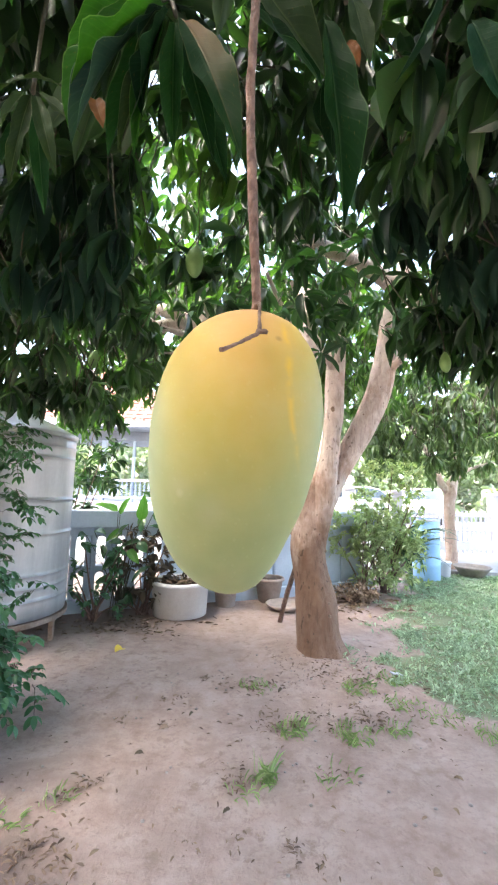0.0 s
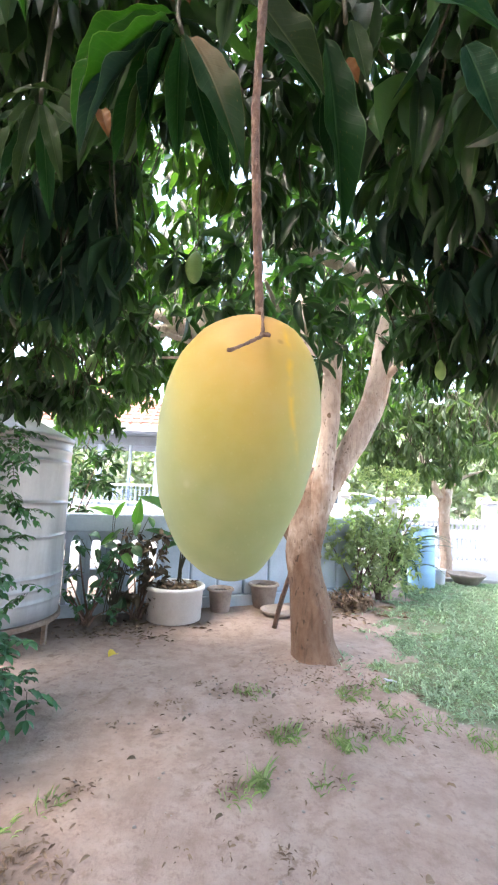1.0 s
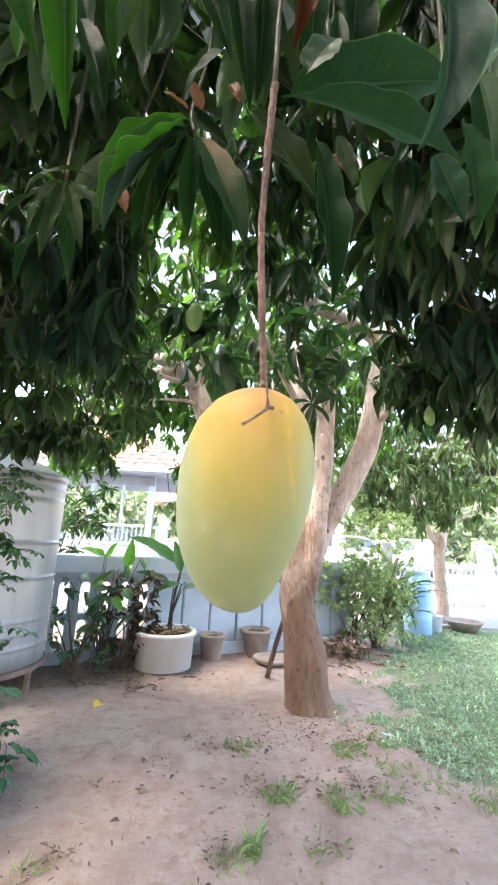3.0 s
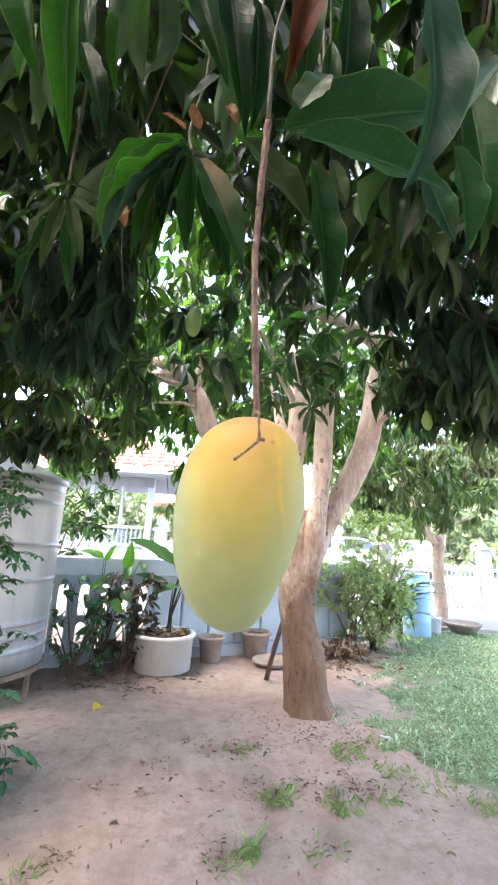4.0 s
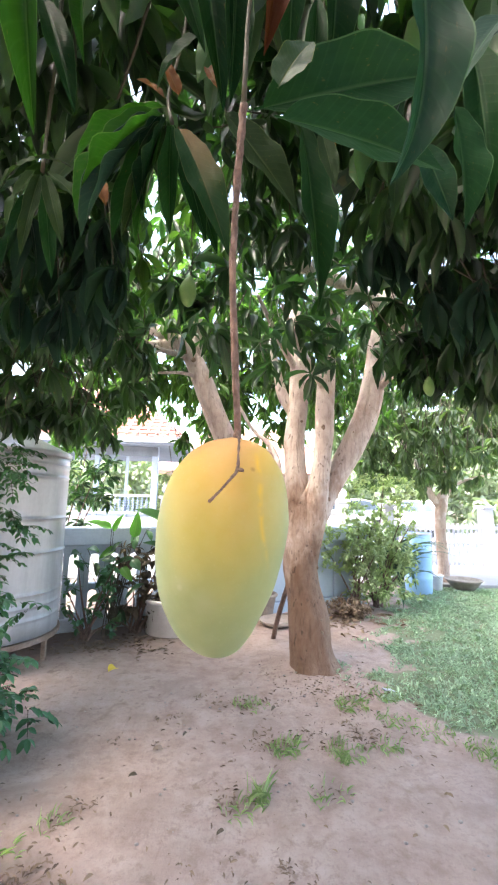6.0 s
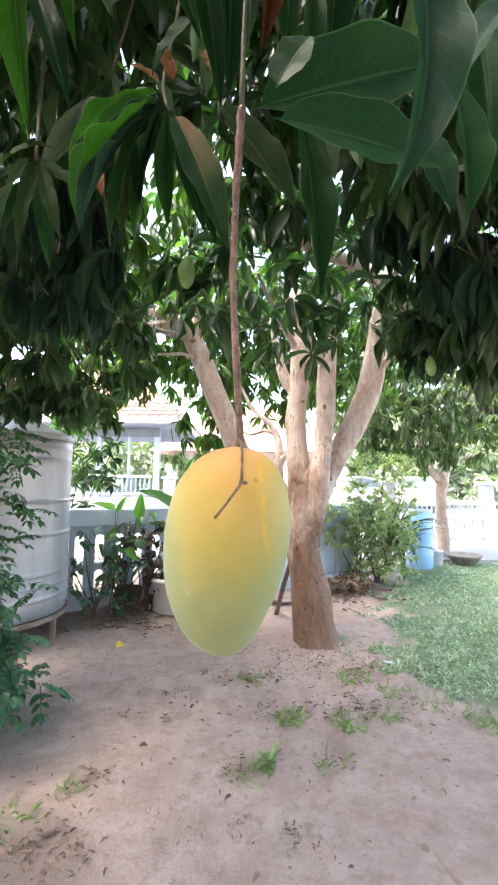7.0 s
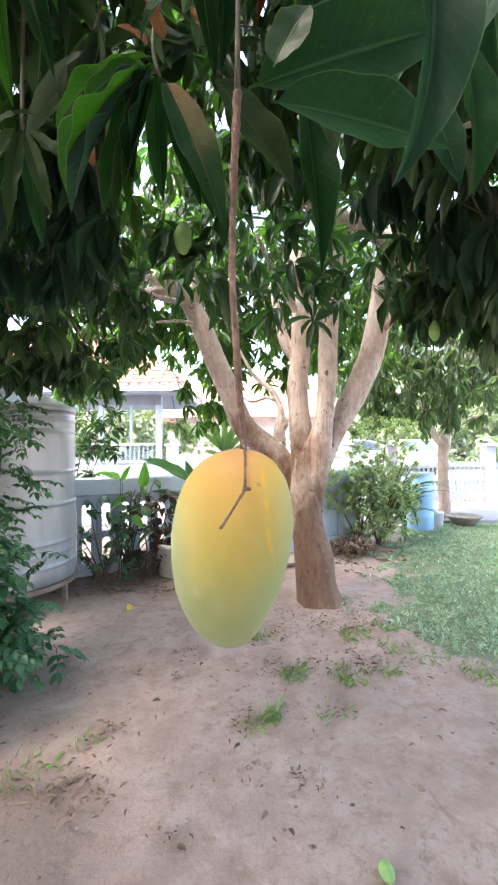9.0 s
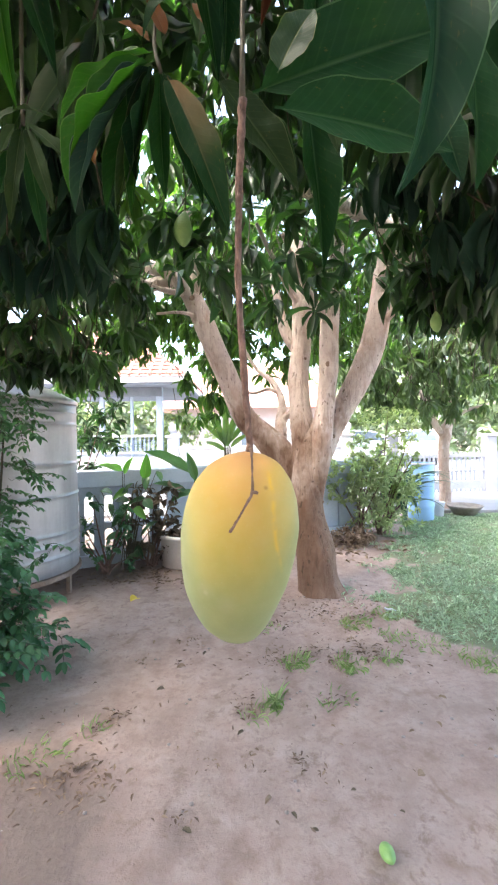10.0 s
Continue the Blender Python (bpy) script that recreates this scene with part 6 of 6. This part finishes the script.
for i in range(15):
    climber.append(((rng.uniform(-0.35, 0.32), rng.uniform(-0.1, 0.1), rng.uniform(0.1, 0.98)), (rng.uniform(-1, 1), rng.uniform(-1, -0.2), rng.uniform(-0.9, 0.4)), (rng.uniform(-0.5, 0.5), -0.7, 0.8), rng.uniform(0.13, 0.24), rng.uniform(0.06, 0.11)))
leafy_plant("broad_leaf_plant", (-1.18, 4.12, 0), climber, leaf_shape(7, 4, 0.7, 0.4, 0.8, 0.6, 0.12), M_BLADE, "straggling dark broad-leaved plant against the pierced wall", 0.005)
heart = [leaf_run((0.0, 0.0, 0.98), (-0.22, -0.04, 1.08), (0.1, -0.6, 0.9), 0.10), leaf_run((0.22, 0.0, 0.90), (0.26, -0.04, 1.14), (0.4, -1, 0.2), 0.11), leaf_run((0.02, 0.0, 0.95), (0.10, -0.06, 1.12), (-0.3, -1, 0.3), 0.07),
         leaf_run((0.05, 0.0, 0.80), (-0.08, -0.08, 0.72), (0.0, -0.9, 0.5), 0.08), leaf_run((0.12, 0.0, 0.62), (0.24, -0.08, 0.52), (0.2, -0.9, 0.4), 0.09)]
leafy_plant("broad_leaf_plant", (-1.24, 4.12, 0), heart, leaf_shape(8, 4, 0.5, 0.3, 0.7, 0.5, 0.06), M_BROAD, "young climbing plant with yellow-green leaves above the coping", 0.004)
tall = [leaf_run((0.00, 0.00, 1.17), (-0.25, 0.00, 1.81), (0.4, -0.8, 0.5), 0.10),
        leaf_run((0.03, 0.00, 1.17), (0.22, 0.00, 1.83), (-0.3, -0.8, 0.5), 0.11),
        leaf_run((0.05, 0.00, 1.21), (0.39, 0.00, 1.63), (-0.5, -0.8, 0.5), 0.10),
        leaf_run((-0.01, 0.00, 1.21), (-0.33, 0.00, 1.57), (0.5, -0.8, 0.5), 0.09),
        leaf_run((0.01, 0.00, 1.17), (0.01, 0.00, 1.73), (0.1, -0.8, 0.5), 0.09),
        leaf_run((0.07, 0.00, 1.17), (0.30, 0.00, 1.38), (-0.4, -0.8, 0.5), 0.08),
        leaf_run((-0.01, 0.00, 1.13), (-0.23, 0.00, 1.28), (0.5, -0.8, 0.5), 0.08)]
leafy_plant("tall_leaf_plant", (-0.27, 5.30, 0), tall, leaf_shape(8, 2, 0.5, 0.25, 0, 0.6, 0.05), M_PALM, "tall light green strap-leaved plant behind the garden wall", 0.01)
bush("hedge_shrub", (-1.55, 10.3, 0), ((-0.75, 0.8), (-0.3, 0.3), (0.7, 1.95)), 150, 0.16, 0.06, M_LEAF_BUSH, "pale green shrub behind the white boundary wall", 6)


bush("withered_shrub", (-0.98, 4.22, 0), ((-0.26, 0.26), (-0.1, 0.12), (0.10, 0.80)), 52, 0.10, 0.045, M_LEAF_WITHER, "withered dark brown shrub against the garden wall", 11)
bush("withered_shrub", (-1.38, 3.98, 0), ((-0.22, 0.25), (-0.1, 0.1), (0.06, 0.72)), 26, 0.08, 0.034, M_LEAF_SHRUB, "thin twiggy green shrub at the foot of the wall", 12)


bush("dead_brushwood", (1.22, 4.95, 0), ((-0.34, 0.34), (-0.16, 0.16), (0.02, 0.19)), 95, 0.068, 0.020, M_LITTER, "heap of dry brown leaves and dead sticks under the bush", 12)


# ---- lawn, tufts and litter ----
def scatter_blades(name, n, box, test, length, width, material, label, seed, upright=1.0):
    r2 = random.Random(seed)
    lv = []
    tries = 0
    while len(lv) < n and tries < n * 12:
        tries += 1
        x, y = r2.uniform(*box[0]), r2.uniform(*box[1])
        if r2.random() > test(x, y):
            continue
        a = r2.uniform(0, 6.28)
        d = Vector((math.cos(a), math.sin(a), upright * r2.uniform(0.3, 1.6)))
        s = r2.uniform(0.5, 1.3)
        lv.append(leaf_matrix((x, y, ground_z(x, y) - 0.003), d, (-math.cos(a) * 0.3, -math.sin(a) * 0.3, 1), length * s, width * s))
    return tagged(leaf_mass(name, lv, LAWN_SHAPES, material), label, "grass", kind="stuff")


scatter_blades("lawn", 56000, ((0.6, 5.6), (0.6, 6.7)), lambda x, y: lawn_cover(x, y) ** 1.5 * min(1.0, max(0.06, 0.66 + 1.0 * noise.noise(Vector((x * 9, y * 9, 1.5))) + 0.7 * noise.noise(Vector((x * 2.6, y * 2.6, 8.5))))), 0.048, 0.0125, M_GRASS, "short patchy blue-green lawn grass on sandy earth", 3)


def tuft(at, n, length, label, spread=0.05):
    r2 = random.Random(int(at[0] * 100) + n)
    lv = []
    for i in range(n):
        a = r2.uniform(0, 6.28)
        rr = spread * math.sqrt(r2.random())
        d = Vector((math.cos(a), math.sin(a), r2.uniform(0.4, 3.2)))
        lv.append(leaf_matrix((rr * math.cos(a * 1.7), rr * math.sin(a * 1.7), -0.004), d, (-math.cos(a), -math.sin(a), 1), length * r2.uniform(0.4, 1.35), 0.0034))
    ob = leaf_mass("grass_tuft", lv, BLADE_SHAPES, M_TUFT)
    ob.location = (at[0], at[1], ground_z(*at))
    return tagged(ob, label, "grass", "grass tufts", "stuff")


for x, y, n, ln, sp in ((0.12, 1.93, 50, 0.085, 0.06), (0.04, 1.86, 24, 0.06, 0.08), (0.27, 2.30, 95, 0.055, 0.09), (0.58, 2.28, 105, 0.055, 0.11), (0.74, 2.78, 110, 0.05, 0.12), (0.82, 2.33, 40, 0.05, 0.08),
                        (0.10, 2.78, 70, 0.04, 0.12), (-0.70, 1.78, 26, 0.05, 0.07), (1.35, 2.3, 110, 0.05, 0.14), (0.42, 1.95, 30, 0.045, 0.11), (-0.88, 1.62, 60, 0.05, 0.12), (0.95, 2.62, 60, 0.045, 0.12), (1.12, 2.5, 70, 0.045, 0.13), (1.0, 2.95, 90, 0.045, 0.12)):
    tuft((x, y), n, ln, "small green grass tuft on bare sandy earth", sp)


def litter(name, n, spots, label, seed, size=0.09, material=M_LITTER):
    r2 = random.Random(seed)
    lv = []
    for i in range(n):
        cx, cy, sx, sy = r2.choice(spots)
        x, y = r2.gauss(cx, sx), r2.gauss(cy, sy)
        a = r2.uniform(0, 6.28)
        s = r2.uniform(0.4, 1.3)
        lv.append(leaf_matrix((x, y, ground_z(x, y) + 0.006), (math.cos(a), math.sin(a), r2.uniform(-0.02, 0.25)), (r2.uniform(-0.5, 0.5), r2.uniform(-0.5, 0.5), 1), size * s, size * 0.3 * s))
    return tagged(leaf_mass(name, lv, MASS_SHAPES, material), label, "leaf litter", kind="stuff")


litter("leaf_litter", 190, ((1.25, 5.0, 0.28, 0.22), (1.05, 4.7, 0.3, 0.25)), "dry brown leaves under the bush", 5, 0.09)
litter("leaf_litter", 260, ((-1.15, 3.75, 0.3, 0.1), (-1.2, 3.9, 0.35, 0.15), (-0.9, 4.0, 0.3, 0.1)), "dark crumbled leaves on the soil along the wall", 19, 0.055, M_CRUMB)
litter("leaf_litter", 60, ((-0.60, 1.52, 0.07, 0.06), (-0.68, 1.46, 0.09, 0.05), (-0.75, 1.56, 0.06, 0.05)), "heap of dry curled leaves on the earth", 15, 0.035)
clumps = random.Random(57)
litter("fine_litter", 520, [(clumps.uniform(-0.7, 1.2), clumps.uniform(1.3, 3.1), clumps.uniform(0.015, 0.05), clumps.uniform(0.015, 0.04)) for k in range(34)], "little clusters of dark leaf crumbs on the earth", 16, 0.024, M_CRUMB)
litter("fine_litter", 300, ((0.55, 2.98, 0.25, 0.12), (0.8, 2.95, 0.2, 0.16), (0.35, 2.45, 0.3, 0.05), (0.75, 2.42, 0.25, 0.06), (0.05, 2.80, 0.12, 0.05)), "dark crumbs of dry leaf round the trunk's foot", 17, 0.032, M_CRUMB)
litter("fine_litter", 70, ((-0.85, 1.55, 0.16, 0.12), (-0.75, 1.85, 0.2, 0.1), (-0.62, 1.50, 0.08, 0.06)), "dry leaf bits on the brown soil by the shrub", 18, 0.03, M_CRUMB)
litter("fine_litter", 400, ((0.3, 2.75, 0.5, 0.45), (0.6, 2.9, 0.35, 0.3), (0.55, 2.4, 0.45, 0.2), (0.2, 2.2, 0.5, 0.3), (-0.7, 1.5, 0.12, 0.1), (0.7, 3.1, 0.3, 0.3), (0.6, 1.8, 0.6, 0.5), (-0.9, 2.0, 0.3, 0.25), (-0.3, 3.0, 0.6, 0.5), (0.0, 1.6, 0.8, 0.35), (0.56, 3.10, 0.2, 0.06), (0.50, 3.13, 0.22, 0.05), (0.2, 2.75, 0.15, 0.1)), "small dark leaf scraps on the sandy earth", 6, 0.022, M_CRUMB)


r4 = random.Random(31)
pot_leaves = []
for i in range(70):
    a, q = r4.uniform(0, 6.28), 0.22 * math.sqrt(r4.random())
    d = r4.uniform(0, 6.28)
    pot_leaves.append(leaf_matrix((-0.633 + q * math.cos(a), 4.30 + q * math.sin(a), 0.305 + r4.uniform(0, 0.02)), (math.cos(d), math.sin(d), r4.uniform(-0.1, 0.5)), (r4.uniform(-0.6, 0.6), r4.uniform(-0.6, 0.6), 1), r4.uniform(0.06, 0.11), r4.uniform(0.025, 0.04)))
tagged(leaf_mass("pot_litter", pot_leaves, MASS_SHAPES, M_LITTER), "dry brown leaves lying in the white pot", "leaf litter", kind="stuff")


def fallen(name, at, size, turn, material, label, width=0.32):
    me = leaf_mesh(name, leaf_shape(6, 4, 0.9, 0.8, 1.5, 0.75, 0.08), material)
    ob = new(name, me)
    ob.matrix_basis = leaf_matrix((at[0], at[1], ground_z(*at) + size * 0.16), (math.cos(turn), math.sin(turn), 0.25), (0.1, -0.3, 1), size, size * width)
    return tagged(ob, label, "leaf", "fallen leaves")


fallen("fallen_leaf", (-0.93, 3.23), 0.10, 1.1, M_YELLOW, "curled yellow fallen leaf on the earth", 0.75)
r3 = random.Random(12)
SCRAPS = ((0.071, 1.418, 0.05), (0.365, 1.444, 0.035), (0.834, 1.79, 0.05), (0.716, 1.74, 0.03), (-0.197, 1.276, 0.06), (-0.413, 2.28, 0.06), (-0.262, 2.46, 0.06), (0.137, 1.352, 0.04), (0.36, 1.79, 0.035), (0.97, 1.62, 0.04), (0.53, 1.35, 0.03), (-0.03, 1.76, 0.05), (-0.48, 2.07, 0.05), (0.96, 1.95, 0.045), (0.22, 1.28, 0.03), (-0.6, 2.6, 0.05), (0.25, 2.75, 0.05), (0.66, 2.6, 0.05))
for x, y, k in SCRAPS:
    fallen("fallen_leaf", (x, y), k * r3.uniform(0.6, 1.0), r3.uniform(0, 6.28), M_LEAF_WITHER if r3.random() < 0.4 else M_LITTER, "small dark dry leaf curled on the earth", 0.45)
fallen("fallen_leaf", (0.637, 1.506), 0.035, 0.3, M_LITTER, "small pale brown curled leaf on the earth", 0.8)

# a fallen green fruit and a scrap of plastic
bm = bmesh.new()
add_lathe(bm, [(max(0.022 * math.sin(math.pi * (i / 14) ** 0.9) ** 0.52, 0.0006), -0.035 + 0.07 * i / 14) for i in range(15)], 20)
fallen_fruit = tagged(smooth(solo("fallen_mango", bm, M_GREENFRUIT, (0.415, 1.19, 0.022))), "small green mango lying on bare earth", "mango")
fallen_fruit.rotation_euler = (radians(82), 0, radians(8))
bm = bmesh.new()
add_box(bm, (0, 0, 0), (0.085, 0.022, 0.008), -0.5, 0.003)
bmesh.ops.subdivide_edges(bm, edges=bm.edges[:], cuts=2, use_grid_fill=True)
for v in bm.verts:
    v.co.z += 0.012 * noise.noise(v.co * 40)
tagged(smooth(solo("plastic_scrap", bm, M_RUBBISH, (1.04, 3.0, 0.02))), "crumpled pale plastic scrap at the lawn edge", "litter")

# thin stick leaning on the trunk
bm = bmesh.new()
add_tube(bm, [(0, 0, 0, 0.024), (0.03, -0.28, 0.3, 0.022), (0.08, -0.55, 0.62, 0.02)], 8, 10, 0.2, 20)
tagged(smooth(solo("leaning_stick", bm, M_STALK, (0.335, 4.1, 0.0))), "thin grey stick leaning against the trunk", "stick")

# pale pebbles and crumbs of earth
r5 = random.Random(44)
bm = bmesh.new()
for i in range(150):
    x, y = (r5.gauss(0.75, 0.3), r5.gauss(3.05, 0.22)) if i < 70 else (r5.uniform(-0.9, 1.1), r5.uniform(1.3, 3.0))
    k = r5.uniform(0.003, 0.009)
    made = bmesh.ops.create_icosphere(bm, subdivisions=1, radius=k)["verts"]
    for v in made:
        v.co = Vector((v.co.x * 1.2 + x, v.co.y + y, v.co.z * 0.7 + ground_z(x, y) + k * 0.4))
tagged(smooth(solo("pebbles", bm, M_STONE)), "small pale pebbles scattered on the earth", "pebbles", kind="stuff")
